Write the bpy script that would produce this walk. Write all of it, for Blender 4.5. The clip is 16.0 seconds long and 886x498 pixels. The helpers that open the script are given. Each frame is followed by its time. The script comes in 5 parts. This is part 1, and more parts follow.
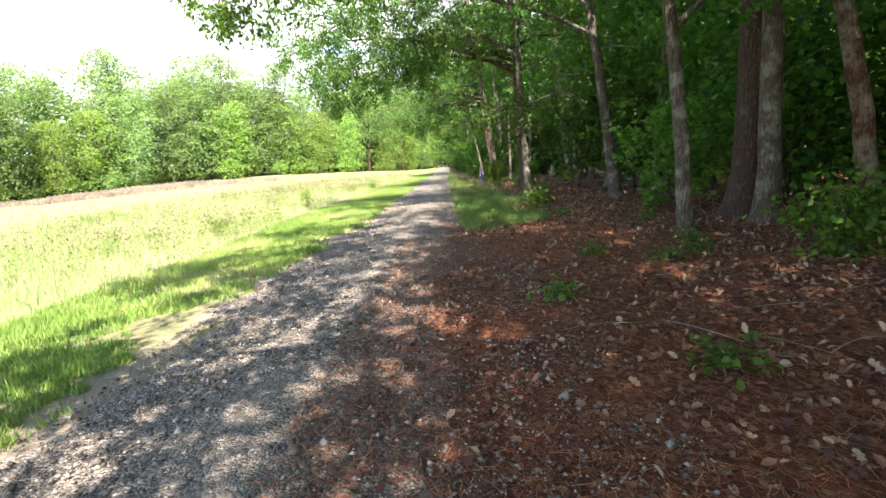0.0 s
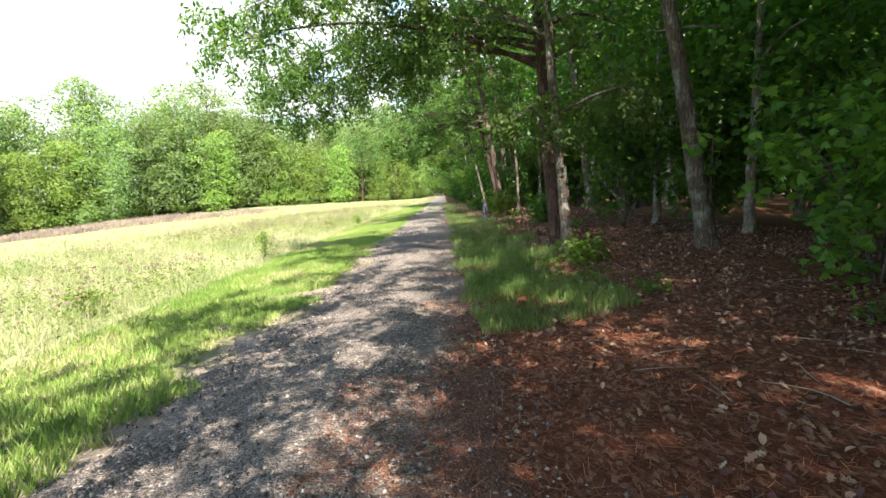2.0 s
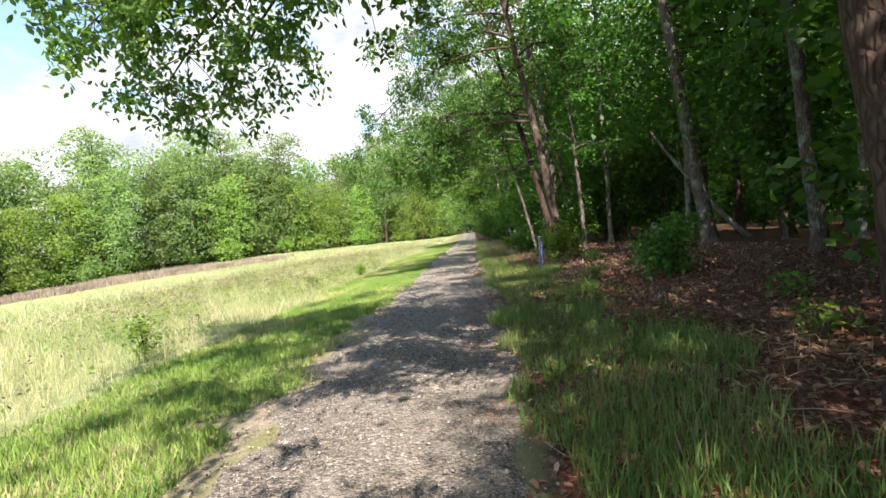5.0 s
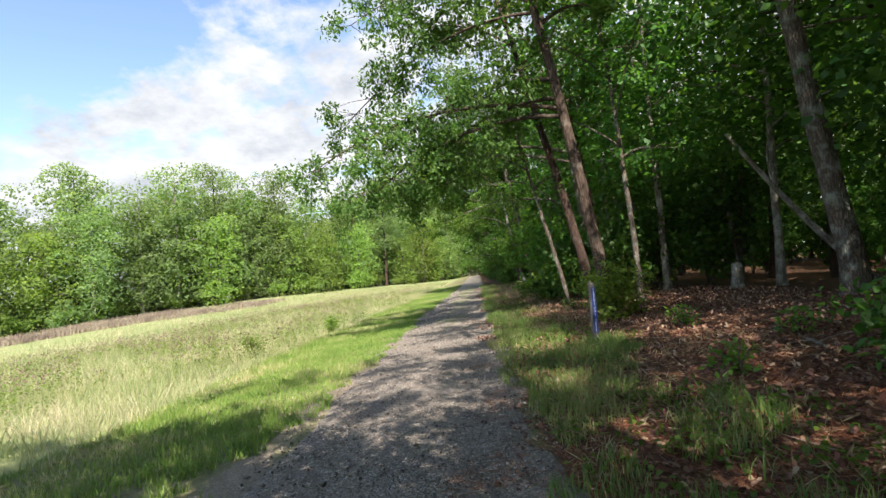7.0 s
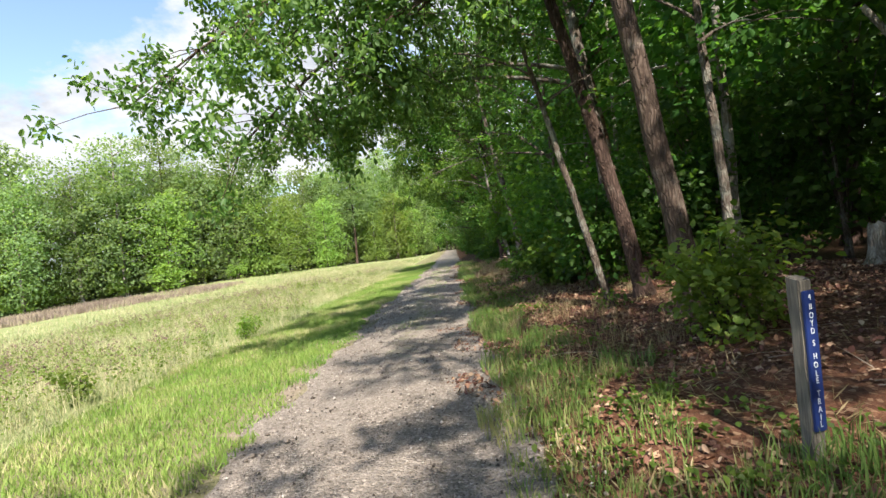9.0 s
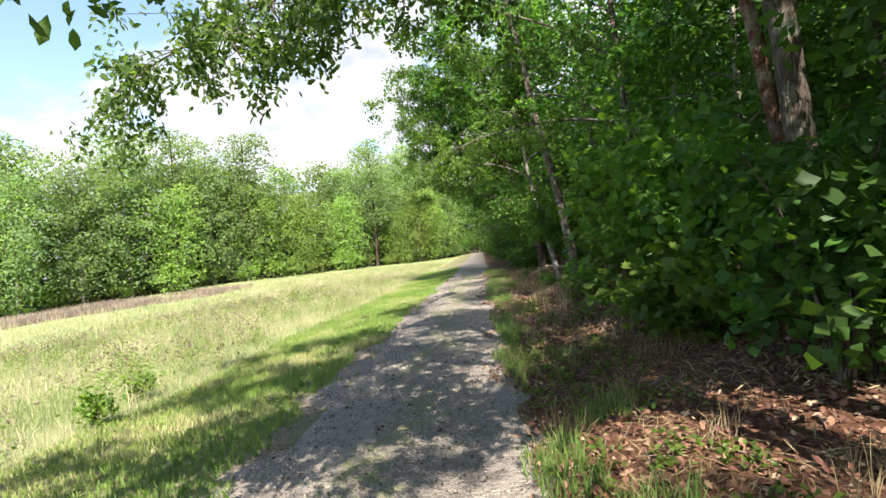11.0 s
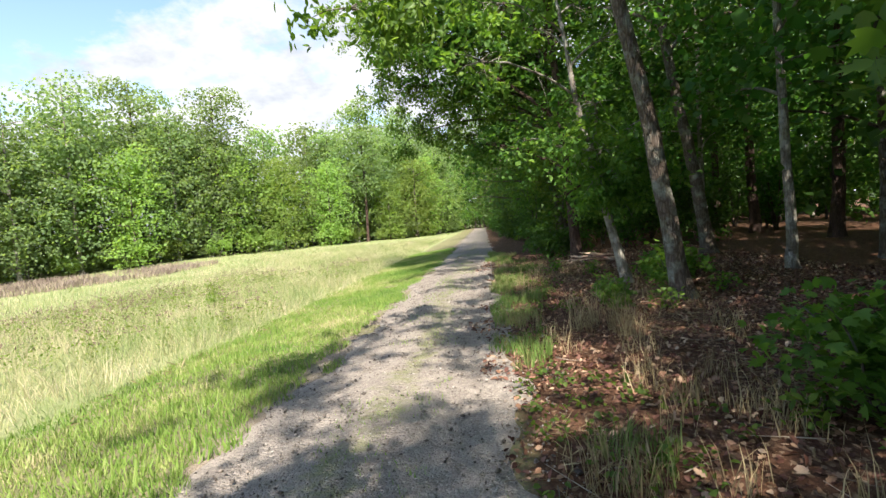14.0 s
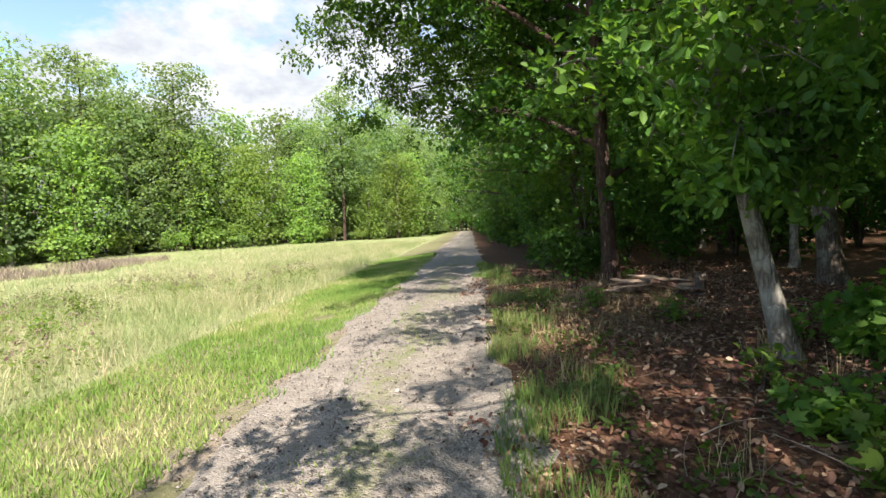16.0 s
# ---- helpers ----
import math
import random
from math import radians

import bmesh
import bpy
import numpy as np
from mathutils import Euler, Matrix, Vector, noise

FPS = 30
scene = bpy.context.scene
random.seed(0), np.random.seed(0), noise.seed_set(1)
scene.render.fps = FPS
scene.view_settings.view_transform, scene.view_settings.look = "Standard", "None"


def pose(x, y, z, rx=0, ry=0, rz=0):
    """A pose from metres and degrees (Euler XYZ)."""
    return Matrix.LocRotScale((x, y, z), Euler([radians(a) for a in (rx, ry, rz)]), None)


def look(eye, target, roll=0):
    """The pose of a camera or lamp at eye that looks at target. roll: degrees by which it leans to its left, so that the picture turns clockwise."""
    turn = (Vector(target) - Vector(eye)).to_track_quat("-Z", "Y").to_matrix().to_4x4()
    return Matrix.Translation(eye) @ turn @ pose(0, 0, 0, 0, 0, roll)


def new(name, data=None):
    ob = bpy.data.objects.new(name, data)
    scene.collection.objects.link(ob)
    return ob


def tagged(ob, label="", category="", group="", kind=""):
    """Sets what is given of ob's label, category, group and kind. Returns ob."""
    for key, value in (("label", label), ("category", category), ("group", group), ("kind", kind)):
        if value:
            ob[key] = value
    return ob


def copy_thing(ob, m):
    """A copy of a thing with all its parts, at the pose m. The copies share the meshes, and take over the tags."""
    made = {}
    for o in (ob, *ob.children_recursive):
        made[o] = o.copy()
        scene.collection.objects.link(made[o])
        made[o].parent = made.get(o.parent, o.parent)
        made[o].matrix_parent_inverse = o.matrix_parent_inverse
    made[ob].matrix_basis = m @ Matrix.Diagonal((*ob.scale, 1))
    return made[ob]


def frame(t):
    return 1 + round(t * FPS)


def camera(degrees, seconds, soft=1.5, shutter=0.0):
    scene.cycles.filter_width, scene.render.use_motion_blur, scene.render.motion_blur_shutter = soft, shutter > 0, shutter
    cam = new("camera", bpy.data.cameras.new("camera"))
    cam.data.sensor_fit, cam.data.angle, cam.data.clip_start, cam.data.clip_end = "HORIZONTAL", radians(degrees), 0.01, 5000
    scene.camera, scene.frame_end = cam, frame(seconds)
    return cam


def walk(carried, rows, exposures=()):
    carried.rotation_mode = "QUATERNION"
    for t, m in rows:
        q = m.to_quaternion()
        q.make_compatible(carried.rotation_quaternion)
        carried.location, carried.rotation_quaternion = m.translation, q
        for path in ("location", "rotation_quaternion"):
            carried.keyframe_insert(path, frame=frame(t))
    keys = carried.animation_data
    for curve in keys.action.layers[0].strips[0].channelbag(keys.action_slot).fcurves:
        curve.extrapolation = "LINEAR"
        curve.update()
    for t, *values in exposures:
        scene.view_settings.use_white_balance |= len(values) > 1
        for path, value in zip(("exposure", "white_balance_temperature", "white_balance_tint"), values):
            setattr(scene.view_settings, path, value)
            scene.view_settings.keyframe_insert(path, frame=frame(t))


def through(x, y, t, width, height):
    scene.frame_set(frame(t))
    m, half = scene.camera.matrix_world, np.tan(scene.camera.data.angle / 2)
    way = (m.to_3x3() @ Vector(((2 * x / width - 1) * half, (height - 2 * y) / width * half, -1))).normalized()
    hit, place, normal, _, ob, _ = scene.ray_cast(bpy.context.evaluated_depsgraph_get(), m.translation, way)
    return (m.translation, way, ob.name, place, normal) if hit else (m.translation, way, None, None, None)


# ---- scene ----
cam = camera(82.9, 16.0, soft=1.5)
METRES, EYE, TILT, LEAN, TURN = 43.0, 1.333, -9.8, 1.0, 0.0
ROWS = [
    (0.0, 0.0, 0.0, 0.0, 0.0, 0.0, -0.0),
    (0.5, 0.0002, 0.0274, 0.0061, 2.11, 0.58, 1.63),
    (1.0, 0.0007, 0.0544, 0.0111, 1.95, 1.43, 0.28),
    (1.5, 0.001, 0.0836, 0.0161, -0.49, 0.82, 0.45),
    (2.0, 0.0007, 0.1117, 0.0222, -0.32, 3.14, 0.75),
    (2.5, 0.0022, 0.1406, 0.0259, 0.32, 4.86, 1.52),
    (3.0, 0.0023, 0.1692, 0.0313, 0.77, 5.25, 2.68),
    (3.5, 0.0013, 0.1983, 0.0361, 1.76, 6.06, 3.21),
    (6.0, 0.0021, 0.3568, 0.0626, 4.16, 10.09, 2.68),
    (6.5, 0.0024, 0.3851, 0.0679, 4.42, 12.07, 3.09),
    (7.0, 0.0029, 0.4161, 0.0722, 3.96, 12.41, 2.67),
    (7.5, 0.0042, 0.4466, 0.0781, 3.02, 11.41, 2.21),
    (8.0, 0.0051, 0.4756, 0.0826, 1.79, 10.92, 2.49),
    (8.5, 0.0054, 0.5053, 0.0881, 1.28, 9.65, 3.54),
    (9.0, 0.0044, 0.5366, 0.0934, 1.52, 9.37, 4.64),
    (11.5, 0.0066, 0.7033, 0.1257, 4.63, 9.78, 3.07),
    (12.0, 0.0079, 0.7346, 0.1314, 1.73, 7.32, 2.57),
    (12.5, 0.0088, 0.766, 0.1361, -1.19, 6.08, 2.01),
    (13.0, 0.0095, 0.7988, 0.142, -1.54, 5.77, 1.92),
    (13.5, 0.0091, 0.8301, 0.1463, 1.05, 5.98, 2.22),
    (14.0, 0.0076, 0.8607, 0.1519, 4.56, 6.82, 2.45),
    (14.5, 0.0062, 0.893, 0.157, 6.28, 7.05, 2.52),
    (15.0, 0.0056, 0.9239, 0.1614, 7.23, 7.08, 2.61),
    (15.5, 0.0061, 0.9536, 0.1664, 7.23, 6.82, 2.12),
    (16.0, 0.0064, 0.9847, 0.1708, 2.6, 6.98, 0.57),
]
EXPOSURES = [(0.0, 2.32), (1.5, 2.1), (3.5, 1.74), (6.0, 1.47), (7.0, 1.3), (9.0, 1.36), (12.0, 1.62), (13.5, 1.5), (16.0, 1.36)]
walk(cam, [(t, pose(0, 0, EYE, TILT, LEAN, TURN) @ pose(METRES * x, METRES * y, METRES * z, 90 + pitch, roll, yaw)) for t, x, y, z, yaw, pitch, roll in ROWS], EXPOSURES)

# ---- world and sun ----
SUN_TO = Vector((0.10, -0.85, 1.02)).normalized()
SUN_EL = math.asin(SUN_TO.z)
SUN_AZ = math.atan2(SUN_TO.x, SUN_TO.y)
SUN_POWER, SKY_POWER, CLOUD_POWER = 5.4, 0.125, 0.45
PLAN = 0.86  # metres to a unit of the plan below: track, trees and things are laid out in plan units

sun = new("sun", bpy.data.lights.new("sun", "SUN"))
sun.data.energy, sun.data.angle, sun.data.color = SUN_POWER, radians(0.55), (1.0, 0.94, 0.84)
sun.matrix_world = look(SUN_TO * 60, (0, 0, 0))


class Nodes:
    """A short way to write node trees."""

    def __init__(self, tree):
        self.tree = tree
        tree.nodes.clear()

    def add(self, kind, inputs=()):
        n = self.tree.nodes.new(kind)
        self.fill(n, inputs)
        return n

    def fill(self, n, inputs):
        for k, v in dict(inputs).items():
            if isinstance(v, bpy.types.NodeSocket):
                self.tree.links.new(v, n.inputs[k])
            else:
                n.inputs[k].default_value = v

    def math(self, op, a, b=0.0, clamp=False):
        n = self.add("ShaderNodeMath", {0: a, 1: b})
        n.operation, n.use_clamp = op, clamp
        return n.outputs[0]

    def scaled(self, vector, by):
        n = self.tree.nodes.new("ShaderNodeVectorMath")
        n.operation = "SCALE"
        self.fill(n, {0: vector, "Scale": by})
        return n.outputs[0]

    def zone(self, name):
        n = self.add("ShaderNodeAttribute")
        n.attribute_name = name
        return n.outputs["Fac"]

    def noise(self, vector, scale, detail=4.0, rough=0.55):
        return self.add("ShaderNodeTexNoise", {"Vector": vector, "Scale": scale, "Detail": detail, "Roughness": rough}).outputs["Fac"]

    def ramp(self, fac, stops, interpolation="LINEAR"):
        n = self.add("ShaderNodeValToRGB", {"Fac": fac})
        n.color_ramp.interpolation = interpolation
        while len(n.color_ramp.elements) < len(stops):
            n.color_ramp.elements.new(0.5)
        for e, (p, c) in zip(n.color_ramp.elements, stops):
            e.position, e.color = p, (*c, 1) if len(c) == 3 else c
        return n.outputs["Color"]

    def mix(self, fac, a, b, blend="MIX"):
        n = self.add("ShaderNodeMix")
        n.data_type, n.blend_type, n.clamp_factor = "RGBA", blend, True
        for s, v in ((n.inputs[0], fac), (n.inputs[6], a), (n.inputs[7], b)):
            if isinstance(v, bpy.types.NodeSocket):
                self.tree.links.new(v, s)
            else:
                s.default_value = v if isinstance(v, (int, float)) else (*v, 1) if len(v) == 3 else v
        return n.outputs[2]

    def mapped(self, vector, scale):
        return self.add("ShaderNodeMapping", {"Vector": vector, "Scale": scale}).outputs[0]

    def bump(self, height, strength, distance):
        return self.add("ShaderNodeBump", {"Height": height, "Strength": strength, "Distance": distance}).outputs[0]


def grey(v):
    return (v, v, v)


world = bpy.data.worlds.new("sky")
scene.world = world
world.use_nodes = True
w = Nodes(world.node_tree)
sky = w.add("ShaderNodeTexSky")
sky.sky_type, sky.sun_disc, sky.sun_elevation, sky.sun_rotation = "NISHITA", False, SUN_EL, SUN_AZ
sky.air_density, sky.dust_density, sky.ozone_density = 1.0, 0.8, 0.8
direction = w.add("ShaderNodeTexCoord").outputs["Generated"]
axes = w.add("ShaderNodeSeparateXYZ", {0: direction})
up = w.math("MAXIMUM", axes.outputs[2], 0.0)
# clouds lie on a flat layer: divide the direction by its height
layer = w.math("ADD", up, 0.35)
flat = w.add("ShaderNodeCombineXYZ", {0: w.math("DIVIDE", axes.outputs[0], layer), 1: w.math("DIVIDE", axes.outputs[1], layer), 2: 0.0}).outputs[0]
puffs = w.noise(w.mapped(flat, (1.0, 1.0, 1.0)), 4.2, 8.0, 0.6)
# the cloud bank thins out towards the open side of the meadow, high up
bank = w.add("ShaderNodeSeparateXYZ", {0: flat})
edge = w.math("SUBTRACT", w.math("ADD", bank.outputs[1], w.math("MULTIPLY", bank.outputs[0], 0.32)), 0.87)
edge = w.math("MAXIMUM", w.math("MINIMUM", w.math("MULTIPLY", edge, 1.0), 0.10), -0.15)
low = w.math("MULTIPLY", w.math("SUBTRACT", 0.42, up, True), 0.42)
cover = w.ramp(w.math("ADD", w.math("ADD", puffs, edge), w.math("MULTIPLY", low, 0.5)), [(0.45, grey(0)), (0.60, grey(1))])
shade = w.ramp(w.noise(flat, 3.6, 7.0, 0.62), [(0.34, (0.60, 0.64, 0.72)), (0.50, (0.88, 0.90, 0.94)), (0.66, (1.0, 1.0, 1.0))])
blue = w.scaled(sky.outputs[0], SKY_POWER)
white = w.scaled(shade, CLOUD_POWER)
back = w.add("ShaderNodeBackground", {"Color": w.mix(cover, blue, white), "Strength": 1.0})
w.tree.links.new(back.outputs[0], w.add("ShaderNodeOutputWorld").inputs[0])

# ---- plan: the lie of the land and the edges along the track ----
rng = np.random.default_rng(7)


def vnoise(x, y, size, seed=0):
    """Smooth noise from 0 to 1 with a given grain in metres."""
    x, y = np.asarray(x, float) / size + 917.3, np.asarray(y, float) / size + 331.7
    i, j = np.floor(x).astype(np.int64), np.floor(y).astype(np.int64)
    u, v = x - i, y - j
    u, v = u * u * (3 - 2 * u), v * v * (3 - 2 * v)

    def lattice(a, b):
        k = (a * 374761393 + b * 668265263 + seed * 974634757) & 0x7FFFFFFF
        k = ((k ^ (k >> 13)) * 1274126177) & 0x7FFFFFFF
        return ((k ^ (k >> 16)) & 0xFFFF) / 65535.0

    return (lattice(i, j) * (1 - u) + lattice(i + 1, j) * u) * (1 - v) + (lattice(i, j + 1) * (1 - u) + lattice(i + 1, j + 1) * u) * v


def left_edge(y):
    return np.interp(y, (-5, 5, 12, 16, 35, 45, 57, 65, 100, 160), (-2.7, -2.6, -2.5, -2.2, -2.1, -2.0, -1.85, -1.6, -1.2, -0.6))


def right_edge(y):
    return np.interp(y, (-5, 7, 10, 15, 27, 32, 44, 55, 65, 160), (0.1, 0.1, 0.35, 0.5, 0.8, 0.65, 0.7, 0.8, 0.95, 1.9))


def field_edge(y):
    return np.interp(y, (-20, 40, 50, 57, 75, 160), (-5.6, -5.5, -5.2, -4.7, -4.3, -3.0))


def wood_edge(y):
    """Where the leaf litter begins beside the track."""
    return np.interp(y, (-5, 9, 12, 16, 30, 36, 160), (-0.9, -0.7, 0.8, 1.0, 1.0, 0.65, 1.9))


def grass_edge(y):
    """Where the grass tufts on the wood side end."""
    return np.interp(y, (-5, 9, 12, 16, 30, 33, 36, 44, 60, 160), (-0.9, -0.7, 1.9, 2.1, 2.0, 1.6, 1.2, 1.1, 1.4, 2.2))


def land(x, y):
    x, y = np.asarray(x, float), np.asarray(y, float)
    z = np.interp(y, (4, 14, 60, 160), (0.03, -0.09, -0.1, 0.0))
    rise = np.interp(y, (8, 16, 36, 50), (0.085, 0.11, 0.10, 0.04))
    z = z + rise * np.clip(x - 0.3, 0, 5) + 0.012 * np.clip(x - 5.3, 0, 40)
    z = z - 0.10 * np.clip(-x - 0.9, 0, 4.2)
    fall = np.interp(y, (40, 62, 80, 98, 109, 120), (0.062, 0.060, 0.042, 0.025, 0.008, 0.0))
    z = z - fall * np.clip(-x - 5.1, 0, 75)
    return z + (vnoise(x, y, 1.7, 3) - 0.5) * 0.05 * np.clip(np.abs(x + 0.8) - 1.2, 0, 1.5) + (vnoise(x, y, 7, 4) - 0.5) * 0.16 * np.clip((np.abs(x + 0.8) - 2.5) / 4, 0, 1)


# ---- making meshes ----
def mesh(name, verts, faces, mats, which=None, smooth=False):
    """A mesh from arrays: faces is a list of (n, 3) and (n, 4) arrays."""
    faces = [np.asarray(f, np.int32) for f in (faces if isinstance(faces, list) else [faces]) if len(f)]
    me = bpy.data.meshes.new(name)
    verts = np.asarray(verts, np.float32) * PLAN
    me.vertices.add(len(verts))
    me.vertices.foreach_set("co", verts.ravel())
    loops = np.concatenate([f.ravel() for f in faces])
    sizes = np.concatenate([np.full(len(f), f.shape[1], np.int32) for f in faces])
    me.loops.add(len(loops))
    me.loops.foreach_set("vertex_index", loops)
    me.polygons.add(len(sizes))
    me.polygons.foreach_set("loop_start", np.concatenate([[0], np.cumsum(sizes)[:-1]]).astype(np.int32))
    for m in mats if isinstance(mats, (list, tuple)) else [mats]:
        me.materials.append(m)
    if which is not None:
        me.polygons.foreach_set("material_index", np.asarray(which, np.int32))
    if smooth:
        me.polygons.foreach_set("use_smooth", np.ones(len(sizes), bool))
    me.update(calc_edges=True)
    return me


def spot(x, y, sink=0.05, turn=0.0):
    """A pose on the ground at a place of the plan."""
    return pose(PLAN * x, PLAN * y, PLAN * (float(land(x, y)) - sink), 0, 0, turn)


def part(name, me, parent, label=""):
    ob = new(name, me)
    ob.parent = parent
    return tagged(ob, label)


def join(pieces):
    """Joins (verts, faces) pairs of one face size."""
    vs, fs, n = [], [], 0
    for v, f in pieces:
        vs.append(v), fs.append(np.asarray(f) + n)
        n += len(v)
    return np.concatenate(vs), np.concatenate(fs)


def tube(points, radii, seg=8, rough=0.0, seed=0, close=True):
    """A swept round bar through points: quads."""
    p = np.asarray(points, float)
    r = np.asarray(radii, float)
    t = np.gradient(p, axis=0)
    t /= np.linalg.norm(t, axis=1)[:, None] + 1e-9
    ref = np.array([0.0, 1.0, 0.0]) if abs(t[0, 1]) < 0.9 else np.array([1.0, 0, 0])
    a = np.cross(t, ref)
    a /= np.linalg.norm(a, axis=1)[:, None] + 1e-9
    b = np.cross(t, a)
    ang = np.linspace(0, 2 * np.pi, seg, endpoint=False)
    rr = np.repeat(r[:, None], seg, 1)
    if rough:
        g = np.random.default_rng(seed)
        ridges = g.normal(0, 1, seg)[None, :] * 0.6 + g.normal(0, 1, (len(p), seg)) * 0.6
        rr = rr * (1 + rough * ridges)
    v = p[:, None, :] + rr[:, :, None] * (np.cos(ang)[None, :, None] * a[:, None, :] + np.sin(ang)[None, :, None] * b[:, None, :])
    n = len(p)
    i, j = np.meshgrid(np.arange(n - 1), np.arange(seg), indexing="ij")
    k = (j + 1) % seg
    f = np.stack([i * seg + j, i * seg + k, (i + 1) * seg + k, (i + 1) * seg + j], -1).reshape(-1, 4)
    return v.reshape(-1, 3), f


def unit(v):
    return v / (np.linalg.norm(v, axis=-1, keepdims=True) + 1e-9)


LOBED = np.array([(0, 0), (0.30, 0.10), (0.52, 0.38), (0.26, 0.42), (0.34, 0.72), (0.12, 0.66), (0, 1.0), (-0.12, 0.66), (-0.34, 0.72), (-0.26, 0.42), (-0.52, 0.38), (-0.30, 0.10)])
OAK = np.array([(0, 0), (0.10, 0.18), (0.25, 0.28), (0.13, 0.42), (0.32, 0.58), (0.15, 0.70), (0.20, 0.88), (0, 1.0), (-0.20, 0.88), (-0.15, 0.70), (-0.32, 0.58), (-0.13, 0.42), (-0.25, 0.28), (-0.10, 0.18)])


def leaves(at, size, g, droop=0.35, upness=1.0, shape="plain", broad=1.0, out=None, loose=0.75):
    """Leaf blades at the given places: folded kites, blades with a midrib, or lobed outlines. out: the way each leaf faces besides up."""
    n = len(at)
    d = unit(g.normal(0, 1, (n, 3)) * (1, 1, 0.6) - (0, 0, droop))
    nrm = unit(g.normal(0, loose, (n, 3)) + (0, 0, upness) + (0 if out is None else out))
    s = unit(np.cross(d, nrm))
    nrm = np.cross(s, d)
    ln = (size * g.uniform(0.65, 1.25, n))[:, None]
    if shape == "plain":
        wd = ln * broad * g.uniform(0.19, 0.30, (n, 1))
        v = np.stack([at, at + d * ln * 0.5 + s * wd + nrm * wd * 0.35, at + d * ln, at + d * ln * 0.5 - s * wd + nrm * wd * 0.35], 1).reshape(-1, 3)
        return v, np.arange(4 * n).reshape(n, 4)
    if shape == "blade":
        wd = ln * broad * g.uniform(0.20, 0.28, (n, 1))
        lift, sag = nrm * wd * 0.4, nrm * ln * g.uniform(-0.05, 0.22, (n, 1))
        v = np.stack([at, at + d * ln * 0.32 + s * wd * 0.85 + lift, at + d * ln * 0.70 + s * wd + lift - sag * 0.4, at + d * ln - sag,
                      at + d * ln * 0.70 - s * wd + lift - sag * 0.4, at + d * ln * 0.32 - s * wd * 0.85 + lift], 1).reshape(-1, 3)
        k = np.arange(n)[:, None] * 6
        return v, np.concatenate([k + np.array([[0, 1, 2, 3]]), k + np.array([[0, 3, 4, 5]])])
    out = LOBED if shape == "lobed" else OAK
    k = len(out)
    curl = g.uniform(-0.15, 0.35, (n, 1))
    cols = [at + d * ln * 0.45]
    for px, py in out:
        cols.append(at + d * ln * py + s * ln * px * broad + nrm * ln * (abs(px) * curl * 1.2 - (py - 0.45) ** 2 * curl))
    v = np.stack(cols, 1).reshape(-1, 3)
    base = np.arange(n)[:, None, None] * (k + 1)
    ring = np.stack([np.zeros(k, int), 1 + np.arange(k), 1 + (np.arange(k) + 1) % k], -1)[None]
    return v, (base + ring).reshape(-1, 3)


def billows(centres, radii, per, leaf, g, broad=1.6, flat=0.8):
    """Rounded boughs of leaves: each centre carries a shell of leaves that face outwards, thin below."""
    n = len(centres)
    way = unit(g.normal(0, 1, (n * per, 3)) + (0, 0, 0.45))
    r = np.repeat(radii, per) * (1.06 - 0.42 * g.random(n * per) ** 2.2)
    at = np.repeat(centres, per, 0) + way * r[:, None] * (1, 1, flat)
    return leaves(at, leaf, g, 0.35, 0.35, "plain", broad, way * 1.6, 0.42)


# ---- materials ----
def material(name):
    m = bpy.data.materials.new(name)
    m.use_nodes = True
    return m, Nodes(m.node_tree)


def finish(m, n, surface):
    n.tree.links.new(surface, n.add("ShaderNodeOutputMaterial").inputs[0])
    return m


def leaf_material(name, stops, through=0.55, gloss=0.48, speckle=0.65, patch=0.7):
    m, n = material(name)
    pick = n.add("ShaderNodeNewGeometry").outputs["Random Per Island"]
    place = n.add("ShaderNodeTexCoord").outputs["Object"]
    drift = n.noise(place, patch, 2.0)
    fac = n.math("ADD", n.math("MULTIPLY", pick, speckle), n.math("MULTIPLY", n.math("SUBTRACT", drift, 0.3), 1.45 - speckle), True)
    col = n.ramp(fac, stops)
    tone = n.add("ShaderNodeObjectInfo").outputs["Random"]
    col = n.add("ShaderNodeHueSaturation", {"Hue": n.math("ADD", 0.482, n.math("MULTIPLY", tone, 0.03)), "Value": n.math("ADD", 0.75, n.math("MULTIPLY", tone, 0.5)), "Color": col}).outputs[0]
    skin = n.add("ShaderNodeBsdfPrincipled", {"Base Color": col, "Roughness": gloss, "Specular IOR Level": 0.25})
    lit = n.add("ShaderNodeBsdfTranslucent", {"Color": n.mix(1.0, col, (1.45, 1.45, 0.6), "MULTIPLY")})
    both = n.add("ShaderNodeMixShader", {0: through, 1: skin.outputs[0], 2: lit.outputs[0]})
    return finish(m, n, both.outputs[0])


